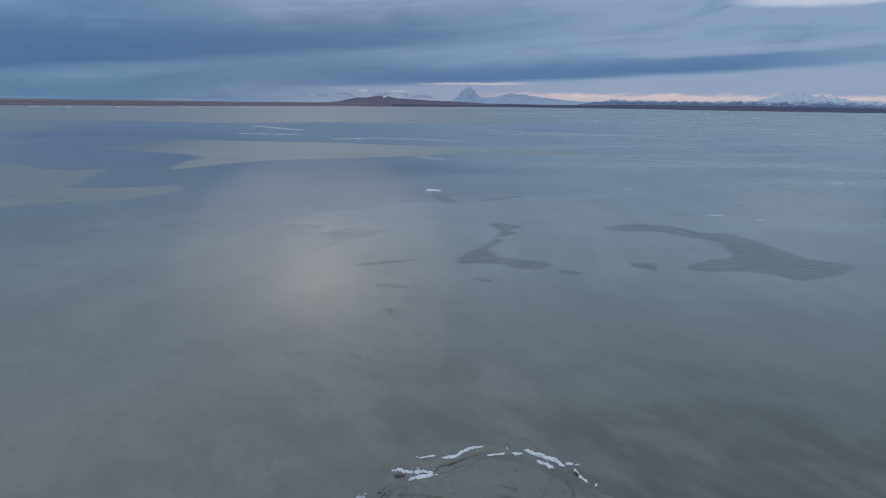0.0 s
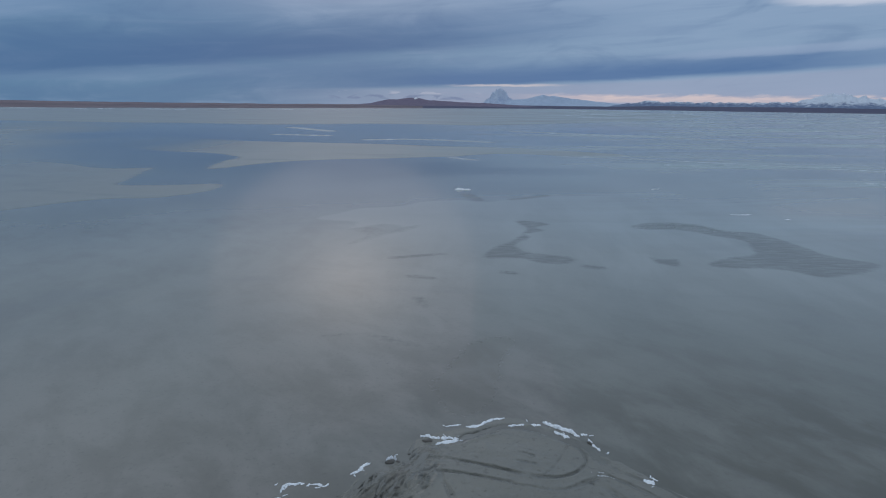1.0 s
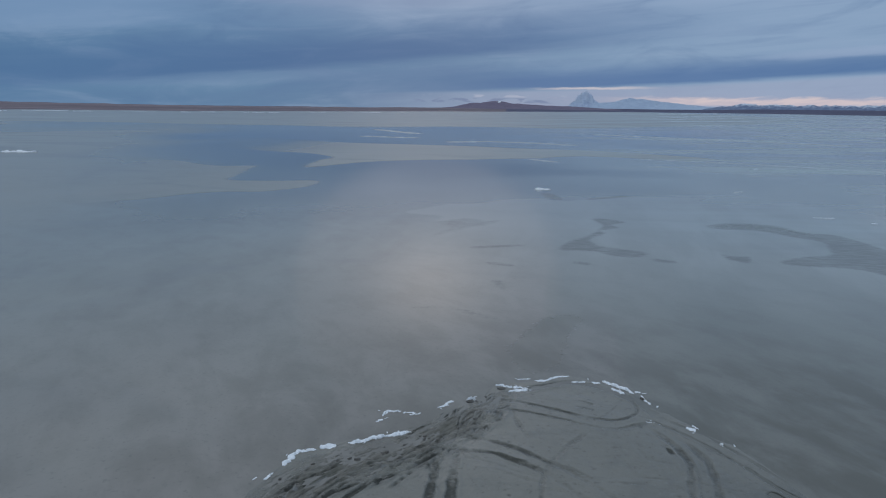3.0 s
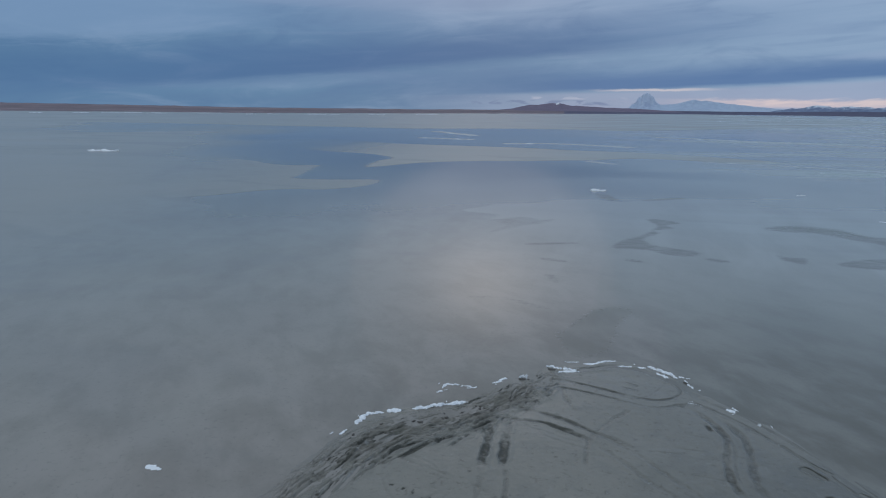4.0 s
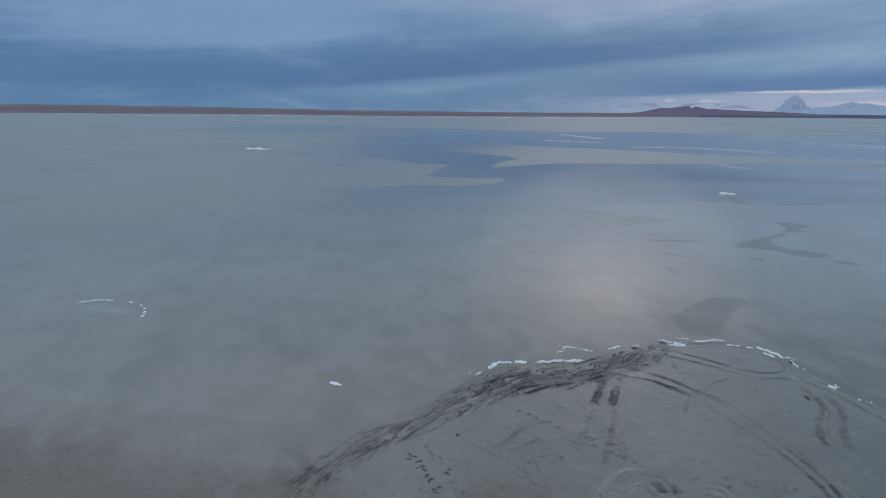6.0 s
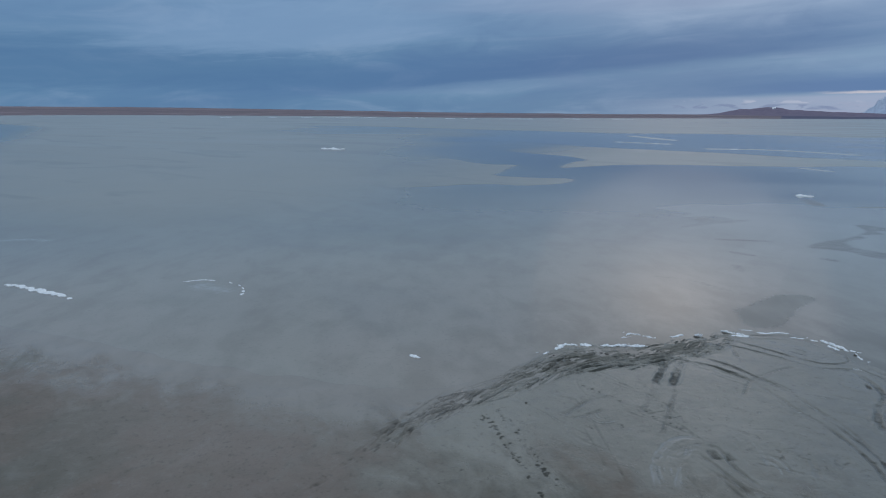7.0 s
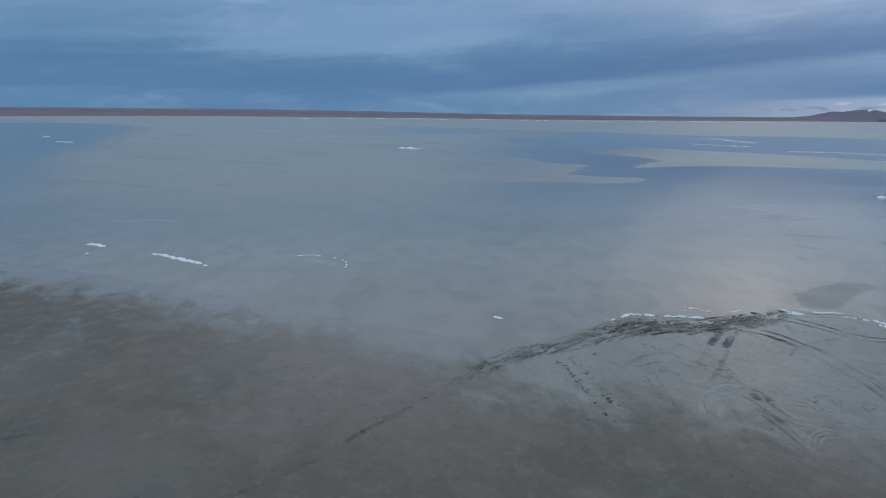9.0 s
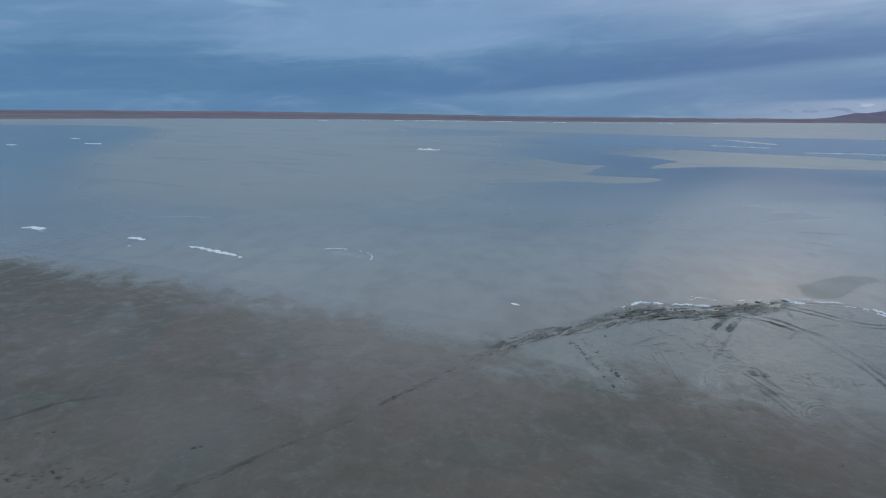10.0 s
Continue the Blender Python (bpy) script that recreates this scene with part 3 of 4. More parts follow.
    inner, outer = area_distance(x, y, tongue), area_distance(x, y, spread)
    left, reach = np.degrees(np.arctan2(-x, y)), np.hypot(x, y)
    sway = 7 * fractal(x * 0.006, y * 0.006, 3, 71)
    plain = np.clip((left - 27 + sway) / 24, 0, 1) * np.clip((94 - left + sway) / 22, 0, 1) * np.clip((reach - 65) / 120, 0, 1)
    matte = np.clip(plain, 0, 1) * np.clip(1 - pool / 60, 0.3, 1)
    matte = 0.9 * matte * matte * (3 - 2 * matte)
    dry = np.maximum(np.maximum(inner, outer), beyond * 0.2)
    weight = np.where(inner > -8, np.clip((x + 178) / 75, 0.0, 1), np.where(outer > -15, 0.8 * np.clip((y - 100 + 0.25 * x) / 40 + 0.9, 0, 1) * np.clip((x + 260) / 170, 0.2, 1), 0.0))
    weight = np.maximum(weight, 0.7 * np.clip(beyond / 60 + 0.4, 0, 1))
    for line, half in (([(-17, 62), (-12, 63), (-6, 60)], 0.1), ([(-13.5, 97), (-10, 98.6), (-6, 100.3)], 0.7), 
                       ([(17.4, 94.6), (19.2, 94)], 1.0), ([(9, 162), (18.6, 170)], 1.3), ([(-3.2, 170), (0, 160)], 2.0), ([(-7.4, 76), (-7, 74.6), (-6, 73)], 0.5),
                       ([(-9.6, 86.5), (-6.5, 85.8)], 0.5), ([(4.2, 90), (5.4, 89.5)], 0.7), ([(94, 190), (130, 205), (160, 200)], 0.2)):
        r, _ = line_distance(x, y, smooth_curve(line, 4))
        mark = np.maximum(mark, half - r)
    # pale skins of frost
    frost = np.full(x.shape, -99.0)
    for line, half in (([(-12, 284), (-2, 275)], 3.0), ([(-146, 452), (-110, 447)], 6.5), ([(-173, 575), (-148, 545), (-122, 514)], 7.0),
                       ([(-71, 406), (-57, 415)], 6.0), ([(-49, 420), (-21, 416), (6, 402)], 6.0), ([(40, 303), (80, 293), (150, 262), (215, 235), (300, 225)], 2.5),
                       ([(-124, 15), (-119, 21.5), (-115, 23)], 0.1), ([(35, 560), (190, 470)], 9.0), ([(-67, 20.5), (-62, 21)], 0.3)):
        r, _ = line_distance(x, y, smooth_curve(line, 4))
        frost = np.maximum(frost, half - r)
    # warm silt stirred up along the shore, and darker streaked ice beside the spit
    offing = -area_distance(x, y, SHORE)
    shoal = np.clip(1.1 - offing / np.where(x < 0, 55, 26), 0, 1) * np.clip(1.3 - np.abs(x + 20) / np.where(x < -20, 115, 90), 0, 1) * np.where(x > 8, 0.5, 1.0)
    # second term: weaker reflection at steep views, put into the colour as darkening
    murk_dim = np.clip(1.3 - np.hypot((x - 28) / 24, (y - 28) / 22), 0, 1) + 0.85 * np.clip(1.25 - np.hypot((x - 12) / 38, (y - 34) / 28), 0, 1)
    rimed = np.clip((x + 0.22 * y) / (60 + 0.35 * np.abs(y)), 0, 1) * np.clip((y - 60) / 130, 0, 1)
    rimed = np.maximum(rimed, 0.12 * np.clip((np.hypot(x, y) - 200) / 200, 0, 1))
    # broad areas ahead and to the west that are paler
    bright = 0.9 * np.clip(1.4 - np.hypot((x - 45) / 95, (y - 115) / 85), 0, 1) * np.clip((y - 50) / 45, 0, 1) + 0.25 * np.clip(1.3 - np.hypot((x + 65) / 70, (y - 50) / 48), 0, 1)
    shoal, murk_dim = np.clip(shoal, 0, 1), np.clip(murk_dim, 0, 1)
    keep = np.hypot(x, y) < shore_range(np.degrees(np.arctan2(-x, y))) + 250
    ob = sheet("lake", xs, ys, np.zeros(x.shape), keep, {"wet": wet, "wet_fade": fade, "mark": mark, "lip": np.clip(lip, -40, 60), "lip_fade": lip_fade, "frost": frost, "dry": dry, "dry_weight": weight, "dull": dull, "shoal": shoal, "murk_dim": murk_dim, "bright": np.clip(bright, 0, 0.9), "rimed": rimed, "matte": matte}, LAKE)
    return tagged(ob, "shallow grey lake of frozen silty water with bluish melt pools", "lake", kind="structure")


build_lake()

# ---- the mud shore and its spit ----
CHURNED = smooth_curve([(-21, 3), (-20.4, 8), (-18.9, 13.5), (-17.1, 19.5), (-14.8, 24.8), (-11.6, 28.9), (-8.6, 31.8), (-5.6, 36.2), (-3.5, 40.4)], 6)
INLAND = smooth_curve([(-600, -170), (-200, -62), (-103, -19), (-78, -11), (-61, -5), (-49, -2.2), (-40, 0.6), (-30, 3.0), (-22.5, 2.6), (-18, 1.0), (-13.2, 3), (-6.9, 6.6), (-1.9, 7), (4, 8.6),
                       (10, 11.5), (20, 9), (40, -12), (120, -48), (600, -180), (600, -900), (-600, -900)], 4, True)
# wheel tracks: course, half width, depth, darkness
TRACKS = [
    ([(-5.9, 30.6), (-5.5, 26.8), (-5.1, 23.9)], 0.25, 0.15, 1.05), ([(-7.1, 29.6), (-6.8, 26.5), (-6.6, 23.5)], 0.25, 0.15, 1.05),
    ([(-5.1, 24.5), (-4.6, 22.5), (-4.2, 19), (-3.6, 14)], 0.20, 0.03, 0.45), ([(-6.6, 24.1), (-6.2, 21), (-6, 17)], 0.20, 0.03, 0.45),
    ([(-7.0, 33.5), (-4.4, 33), (-2.5, 32.4), (-0.8, 31.6), (2, 29.8)], 0.20, 0.07, 0.95), ([(1.2, 30.4), (4, 28.3), (5.6, 26.5), (8.3, 23.5), (10.2, 20)], 0.18, 0.05, 0.45),
    ([(-8.0, 31.2), (-6.1, 31), (-3.5, 31.2), (-1.5, 30.4), (1.2, 28.9)], 0.20, 0.07, 0.85), ([(0.6, 29.3), (2.9, 27.1), (4.8, 24.9), (7.1, 23), (9.4, 19.4)], 0.18, 0.05, 0.42),
    ([(-3.4, 31.3), (-1.6, 30.5), (-0.6, 30)], 0.24, 0.07, 0.9),
    ([(8.3, 37.4), (9.2, 36.2), (10.2, 34.4), (10.5, 32.2), (10.1, 29.8), (10, 27.4), (10.3, 25.6), (11.4, 23.6)], 0.24, 0.06, 0.48),
    ([(10.4, 36.4), (11.2, 34.9), (11.9, 33.1), (11.9, 30.7), (11.6, 28.1), (11.7, 26.2), (12.8, 23.4)], 0.26, 0.05, 0.44),
    ([(10.6, 34.4), (10.9, 31.4), (10.5, 28.3), (10.6, 26.4)], 0.10, 0.03, 0.35),
    ([(8.2, 39.2), (9.4, 38.2), (11.8, 36.1), (14, 33.6), (15.4, 31.6), (16.6, 29.8), (18.6, 26)], 0.14, 0.06, 0.8),
    ([(9, 39.9), (10.5, 38.6), (12.5, 37.2), (14.3, 35.0), (15.9, 32.8), (17.5, 30.3), (18.8, 28), (21, 24)], 0.13, 0.05, 0.6),
    ([(-5.5, 39), (-3.3, 39.7), (0.1, 39.1), (2.9, 38.1), (5.3, 37.8), (7, 38.7), (7.9, 40.4), (7.2, 42.2), (5.5, 43.6)], 0.17, 0.05, 0.6),
    ([(-5.2, 37.4), (-2.5, 38.1), (0.9, 37.4), (3.8, 36.5), (5.8, 36.5), (7.6, 37.6), (8.8, 38.6)], 0.16, 0.05, 0.55),
    ([(-1.1, 13.9), (0.4, 12.8), (2.9, 10.6), (5.1, 8)], 0.13, 0.05, 0.34), ([(-0.7, 15.2), (0.2, 15.2), (1.7, 13.2), (3.6, 11.6)], 0.15, 0.06, 0.4), ([(-0.4, 14.8), (0.5, 13.6)], 0.3, 0.05, 0.6), ([(0.6, 15.0), (1.4, 13.9)], 0.26, 0.05, 0.55), ([(0.6, 11.6), (3.4, 9.2), (5.6, 6.6)], 0.1, 0.04, 0.4),
    ([(5.9, 23.9), (7.4, 22.5), (9.4, 19.4), (10.6, 16)], 0.15, 0.05, 0.8), ([(6.7, 24.6), (8, 23.1), (9.8, 20.4), (11.5, 16)], 0.15, 0.05, 0.8),
    ([(-9, 14.3), (-6.5, 10.8), (-3.7, 6.8)], 0.10, 0.03, 0.35), ([(-9.6, 13.4), (-6.8, 9.7), (-5.6, 8.2)], 0.10, 0.03, 0.3),
    ([(-10.5, 18.2), (-10.8, 15.5), (-11.6, 13.2)], 0.22, 0.03, 0.45), ([(-8.6, 16.6), (-9.6, 14.8), (-10.6, 13.2)], 0.18, 0.03, 0.4),
    ([(-2.1, 7.6), (-3.1, 10.4), (-3.2, 13), (-2.6, 15.2), (-1.2, 16.2)], 0.2, 0.04, -0.9), ([(-2.9, 12.3), (-1.6, 12.7), (-1.7, 15.1)], 0.18, 0.04, -0.8), ([(-1.1, 8.4), (-1.6, 11), (-2.4, 12.4)], 0.16, 0.03, -0.7),
    ([(0.6, 17.8), (1.5, 16), (2.6, 13.6)], 0.12, 0.03, -0.6), ([(2.0, 18), (2.9, 16.4), (3.6, 14.6)], 0.12, 0.03, -0.6), ([(-2.6, 13), (-2.2, 14.4)], 0.2, 0.03, 0.3),
    ([(-41, -40), (-39.7, -34), (-39.8, -31.8), (-39.4, -29), (-37, -25)], 0.22, 0.05, 0.4),
    ([(-5.9, 34.0), (-4.8, 34.4), (-3.7, 35.2)], 0.22, 0.1, 1.1), ([(-10.6, 25.6), (-9.4, 27.4)], 0.2, 0.1, 1.1), ([(-2.6, 41.2), (0.4, 43.2), (1.6, 43.9)], 0.3, 0.06, 0.8),
    ([(-13.2, 23.2), (-11.4, 26.2)], 0.16, 0.1, 1.2), ([(-12.4, 23.0), (-10.8, 25.8)], 0.16, 0.1, 1.2),
    ([(-4.2, 40.8), (-1, 42.5), (2, 44.3), (5, 44.0), (7.5, 42.4), (8.7, 40.6), (9.4, 39.2)], 0.4, 0.05, 0.55),
    ([(2.9, 41), (4.4, 40.4)], 0.14, 0.04, 0.6), ([(2.7, 39.8), (4.4, 39.3)], 0.14, 0.04, 0.6),
    ([(15.0, 30.4), (16.4, 28.9)], 0.27, 0.12, 1.5), ([(16.2, 30.6), (16.9, 29.8)], 0.16, 0.07, 1.0), ([(15.4, 26.6), (17.4, 25.8)], 0.3, 0.12, 1.5),
    ([(17.9, 28), (18.6, 27.4)], 0.18, 0.07, 1.0), ([(9.6, 33.6), (9.3, 34.6)], 0.12, 0.05, 0.9),
]


def build_mudflat():
    xs, ys = graded(-43, 20, 0.2, 1.06, 4870), graded(-37, 47, 0.2, 1.06, 4870)
    xs = np.concatenate([xs[xs < -22], np.arange(-22, 19.9, 0.088), xs[xs > 20]])
    ys = np.concatenate([ys[ys < 1], np.arange(1, 46.9, 0.088), ys[ys > 47]])
    x, y = np.meshgrid(xs, ys, indexing="ij")
    d = area_distance(x, y, SHORE)
    ragged = 0.55 * fractal(x * 0.35, y * 0.35, 4, 5)
    d = d + ragged * np.clip(1 - np.abs(d) / 12, 0.1, 1)
    z = np.where(d > 0, 0.012 + 0.20 * (1 - np.exp(-(np.maximum(d, 0) / 6) ** 1.7)), np.maximum(d * 0.12, -0.6))
    z = z + np.clip(d / 3, 0, 1) * (0.035 * fractal(x * 0.22, y * 0.22, 3, 8) + 0.012 * fractal(x * 1.4, y * 1.4, 3, 9))
    near = (np.abs(x) < 60) & (y > -60) & (y < 50)
    px, py = x[near], y[near]
    dz, rut, lit_ridge = np.zeros(px.shape), np.zeros(px.shape), np.zeros(px.shape)

    def press(course, half, depth, dark, broken=0.36):
        nonlocal dz, rut
        low, high = course.min(0) - 2, course.max(0) + 2
        sel = (px > low[0]) & (px < high[0]) & (py > low[1]) & (py < high[1])
        if not sel.any():
            return
        qx, qy = px[sel], py[sel]
        r, s = line_distance(qx, qy, course)
        r = np.abs(r + 0.5 * half * value_noise(qx * 1.3, qy * 1.3, 31))
        patchy = np.clip(1 + broken * 1.6 * fractal(qx * 0.5, qy * 0.5, 3, 77) + broken * value_noise(qx * 3.1, qy * 3.1, 78), 0.05, 1.7)
        ends = np.clip(np.minimum(s, 1 - s) * 6, 0, 1)
        groove = np.exp(-(r / half) ** 3) * patchy * ends
        edge = np.exp(-((r - 0.9 * half) / (0.35 * half)) ** 2) * np.clip(patchy * 1.5 - 0.6, 0, 1.5) * ends
        lip = np.exp(-((r - 1.7 * half) / (0.55 * half)) ** 2) * patchy * ends
        dz[sel] += 0.7 * depth * (0.45 * lip - groove)
        if dark < 0:  # silt pushed up, the sky's light on it put into a paler colour
            lit_ridge[sel] = np.maximum(lit_ridge[sel], -dark * (edge + 0.5 * groove))
            return
        rut[sel] = np.maximum(rut[sel], dark * (0.75 * groove + 0.45 * edge) + 0.2 * dark * np.exp(-(r / (2.8 * half)) ** 2) * ends)

    for course, half, depth, dark in TRACKS:
        press(smooth_curve(course, 6), half, depth, dark)
    # the old track that runs back along the shore
    for shift_x, dark in ((0.0, 1.0), (0.25, 0.6)):
        course = [(-20.4 + shift_x, 4), (-20.9, -1), (-20.7 + shift_x, -7), (-20.6, -12.7), (-20.3, -16.5), (-20.6, -20), (-20.9 - shift_x, -22.5), (-21.1, -24.6), (-21.0 - shift_x, -27), (-21.7, -30), (-21.4, -38), (-22, -55)]
        press(smooth_curve(course, 6), 0.2, 0.04, 0.25 * dark, 0.9)
    # the churned rim: many short ruts along the edge of the spit
    rng = np.random.default_rng(4)
    widths = np.interp(np.linspace(0, 1, len(CHURNED)), [0, 0.2, 0.35, 0.5, 0.75, 0.9, 1], [1.1, 1.4, 2.0, 2.9, 3.2, 2.3, 1.3])
    for n in range(340):
        k = int(len(CHURNED) * rng.uniform(0.02, 1) ** 0.75) - 2
        k = min(max(k, 0), len(CHURNED) - 2)
        ahead = CHURNED[k + 1] - CHURNED[k]
        ahead /= np.hypot(*ahead)
        side = np.array([ahead[1], -ahead[0]])
        turn = rng.normal(-0.1, 0.16)
        way = ahead * math.cos(turn) + side * math.sin(turn)
        mid = CHURNED[k] + side * widths[k] * rng.uniform(-0.95, 1.0)
        long = rng.uniform(0.5, 2.6) if n < 140 else rng.uniform(1.2, 4.0)
        bend = side * rng.normal(0, 0.12) * long
        course = smooth_curve([mid - way * long, mid + bend, mid + way * long], 4)
        press(course, 0.05 + (0.2 if n < 140 else 0.08) * rng.uniform() ** 2, rng.uniform(0.03, 0.15), (rng.uniform(0.15, 1.0) if n < 140 else rng.uniform(-0.7, 0.75)) * (0.5 if k < 0.38 * len(CHURNED) else 1.0), 0.6)
    # two rows of tread marks, and scattered ones
    for a, b, n in (((-16.8, 10.6), (-7.4, 2.4), 29), ((-16.1, 11.8), (-6.4, 3.4), 29), ((-16.8, 10.6), (-9.4, 4.4), 18), ((-16.1, 11.8), (-9, 5.6), 18), ((-6.5, 18.6), (9, 17), 34), ((-12, 20), (-2, 16.5), 16), ((-33, -37), (-24, -31), 60), ((-31, -35.5), (-25, -32), 60), ((-36.5, -34), (-34.5, -31.5), 6), ((-25.6, -27.4), (-25.2, -25.6), 5)):
        spread = 0.16 if n < 30 else 0.9
        for s in rng.uniform(0, 1, n):
            mid = np.array(a) * (1 - s) + np.array(b) * s + rng.normal(0, spread, 2)
            way = rng.normal(0, 0.1 if n < 30 else 0.2, 2)
            press(np.array([mid - way, mid + way]), rng.uniform(0.055, 0.09), rng.uniform(0.03, 0.06), rng.uniform(0.8, 1.5) if n < 30 else rng.uniform(0.25, 0.8), 0.3)
    # faint older wheel lines and small pits all over the spit
    for _ in range(46):
        mid = np.array([rng.uniform(-13, 15), rng.uniform(8, 40)])
        turn = rng.uniform(-1.1, 0.3) if rng.uniform() < 0.7 else rng.uniform(0.8, 1.9)
        way = np.array([math.cos(turn), math.sin(turn)]) * rng.uniform(1.2, 5)
        bend = np.array([-way[1], way[0]]) * rng.normal(0, 0.22)
        course = smooth_curve([mid - way, mid + bend, mid + way], 5)
        press(course, rng.uniform(0.08, 0.18), 0.02, rng.uniform(0.12, 0.36), 0.7)
    for _ in range(420):
        mid = np.array([rng.uniform(-18, 18), rng.uniform(0, 43)])
        press(np.array([mid, mid + rng.normal(0, 0.12, 2)]), rng.uniform(0.05, 0.11), 0.03, rng.uniform(0.2, 0.95), 0.3)
    # wheel-spin rings, pushed up, the sky they catch painted pale
    for cx, cy, turn0, turn1, radii in ((-0.6, 11.8, 95, 235, (1.5, 2.0, 2.5, 2.9)), (6.4, 9.6, 80, 230, (1.0, 1.5, 2.0)), (3.2, 13.4, 20, 130, (1.6, 2.2)), (-8.4, 16.2, 200, 330, (1.0, 1.5))):
        for radius in radii:
            a = np.radians(np.linspace(turn0, turn1, 14) + rng.normal(0, 8))
            press(np.stack([cx + radius * np.cos(a) * 0.8, cy + radius * np.sin(a) * 1.3], -1), rng.uniform(0.06, 0.1), 0.03, -rng.uniform(0.5, 0.9), 0.5)
            press(np.stack([cx + (radius + 0.2) * np.cos(a) * 0.8, cy + (radius + 0.2) * np.sin(a) * 1.3], -1), 0.07, 0.03, rng.uniform(0.15, 0.4), 0.7)
    for _ in range(90):  # scuffs along the old track
        v = rng.uniform(-34, 3)
        mid = np.array([np.interp(v, [-38, -24.6, -12.7, -1, 4], [-21.4, -21.1, -20.6, -20.9, -20.4]) + rng.normal(0, 0.22), v])
        press(np.array([mid, mid + np.array([rng.normal(0, 0.08), rng.uniform(0.2, 0.9)])]), rng.uniform(0.05, 0.12), 0.03, rng.uniform(-0.3, 0.6), 0.5)
    z[near] += dz
    field_rut = np.zeros(x.shape)
    field_rut[near] = rut
    field_lit_ridge = np.zeros(x.shape)
    field_lit_ridge[near] = lit_ridge
    r, s = line_distance(x, y, CHURNED)
    churn = 1 - r / np.interp(s, np.linspace(0, 1, len(widths)), widths)
    across = r * np.where(y > np.interp(x, CHURNED[:, 0], CHURNED[:, 1], left=99), 1, -1)
    along = s * 46.0
    churn = np.clip(churn, -1, 1) * np.interp(s, [0, 0.3, 0.5, 0.82, 1.0], [0.25, 0.55, 1.0, 1.0, 0.5])
    # the churned rim stands up in torn ridges
    heave = np.clip(churn + 0.25, 0, 1) * (fractal(along * 0.55, across * 1.5, 4, 61) + 0.5 * np.abs(fractal(along * 1.3, across * 3.2, 3, 63)))
    z = z + 0.11 * heave * np.clip(d / 1.5, 0, 1)
    inland = area_distance(x, y, INLAND)

    def blob(cx, cy, wide, high):
        return np.clip(1.4 - np.hypot((x - cx) / wide, (y - cy) / high), 0, 1)

    # mud tones; the one at (-47, -28) puts lens corner darkening into colour
    tone = 0.65 * blob(-34, -2, 20, 11) - 0.6 * blob(-88, -26, 26, 14) - 0.5 * blob(9, -8, 15, 9) - 0.35 * blob(-47, -28, 16, 8) - 0.3 * blob(-16, -24, 18, 8)
    pool = np.maximum(0.8 * blob(-29, -25, 9, 5), np.maximum(0.75 * blob(13, 14, 9, 10), np.maximum(0.4 * blob(-52, -24, 10, 5), 0.3 * blob(-36, 3, 20, 8))))
    ob = sheet("ground", xs, ys, z, d > -2.5, {"rut": field_rut, "lit_ridge": field_lit_ridge, "churn": churn, "inland": inland, "tone": tone, "shoal": np.clip(1.3 - np.abs(x + 20) / np.where(x < -20, 115, 90), 0, 1), "along": along, "across": np.clip(across, -30, 30), "pool": pool, "inshore": np.clip(d, -5, 20), "west": np.clip((-18 - x) / 3, 0, 1), "east_dark": np.clip(1.25 - np.hypot((x - 17) / 12, (y - 19) / 15), 0, 1), "brink": np.clip(1.3 - d / 8, 0, 1) * np.clip((-17 - x) / 5, 0, 1)}, MUD)
    return tagged(ob, "bare wet grey mud shore with a rutted spit", "mud flat", kind="structure")


build_mudflat()

# ---- the far shore and the mountains ----


def around(az, r):
    """A place at az degrees left of ahead, r metres off."""
    return -np.sin(np.radians(az)) * r, np.cos(np.radians(az)) * r


def polar_mesh(name, az, r, z, material_used):
    """A mesh over bearings az and ranges r (both 2D) at heights z."""
    x, y = around(az, r)
    nx, ny = x.shape
    index = np.arange(nx * ny).reshape(nx, ny)
    quads = np.stack([index[:-1, :-1], index[:-1, 1:], index[1:, 1:], index[1:, :-1]], -1).reshape(-1, 4)
    me = bpy.data.meshes.new(name)
    me.from_pydata(np.stack([x, y, z], -1).reshape(-1, 3).tolist(), [], quads.tolist())
    me.materials.append(material_used)
    me.polygons.foreach_set("use_smooth", np.full(len(quads), True))
    me.update()
    return new(name, me)


def build_far_shore(name, label, first, last, look_of):
    bearings = np.linspace(first, last, int(abs(last - first) * 4.5))
    k = np.linspace(0, 1, 40)[None, :] ** 1.3
    edge = shore_range(bearings)
    edge = edge * (1 + 0.012 * fractal(bearings * 0.7, bearings * 0, 4, 3)) + 18 * fractal(bearings * 4, bearings * 0, 3, 6)
    back = np.interp(-bearings, [-104, -58, -38, -18, -6, 96], [4860, 4860, 3700, 3700, 4860, 4860])
    r = edge[:, None] + (back - edge)[:, None] * k
    az = np.broadcast_to(bearings[:, None], r.shape)
    top = np.interp(-bearings, [-104, -76, -60, -40, -31, -20, 0, 96], [9.5, 12.8, 15.2, 5.8, 1, 1, 1, 2])[:, None]
    z = -0.3 + 1.6 * np.clip(k * 30, 0, 1) + top * k ** 1.5 + (0.5 + 0.9 * k) * fractal(az * 0.9, r * 0.004, 4, 12) * np.clip(k * 12, 0, 1)
    ob = polar_mesh(name, az, r, z, look_of)
    depth = ob.data.attributes.new("depth", "FLOAT", "POINT")
    depth.data.foreach_set("value", (np.broadcast_to(k, r.shape) ** 0.6 * 3.4 + 0.5 * fractal(az * 0.12, r * 0, 4, 19)).astype(np.float32).ravel())
    return tagged(ob, label, "shore", kind="structure")


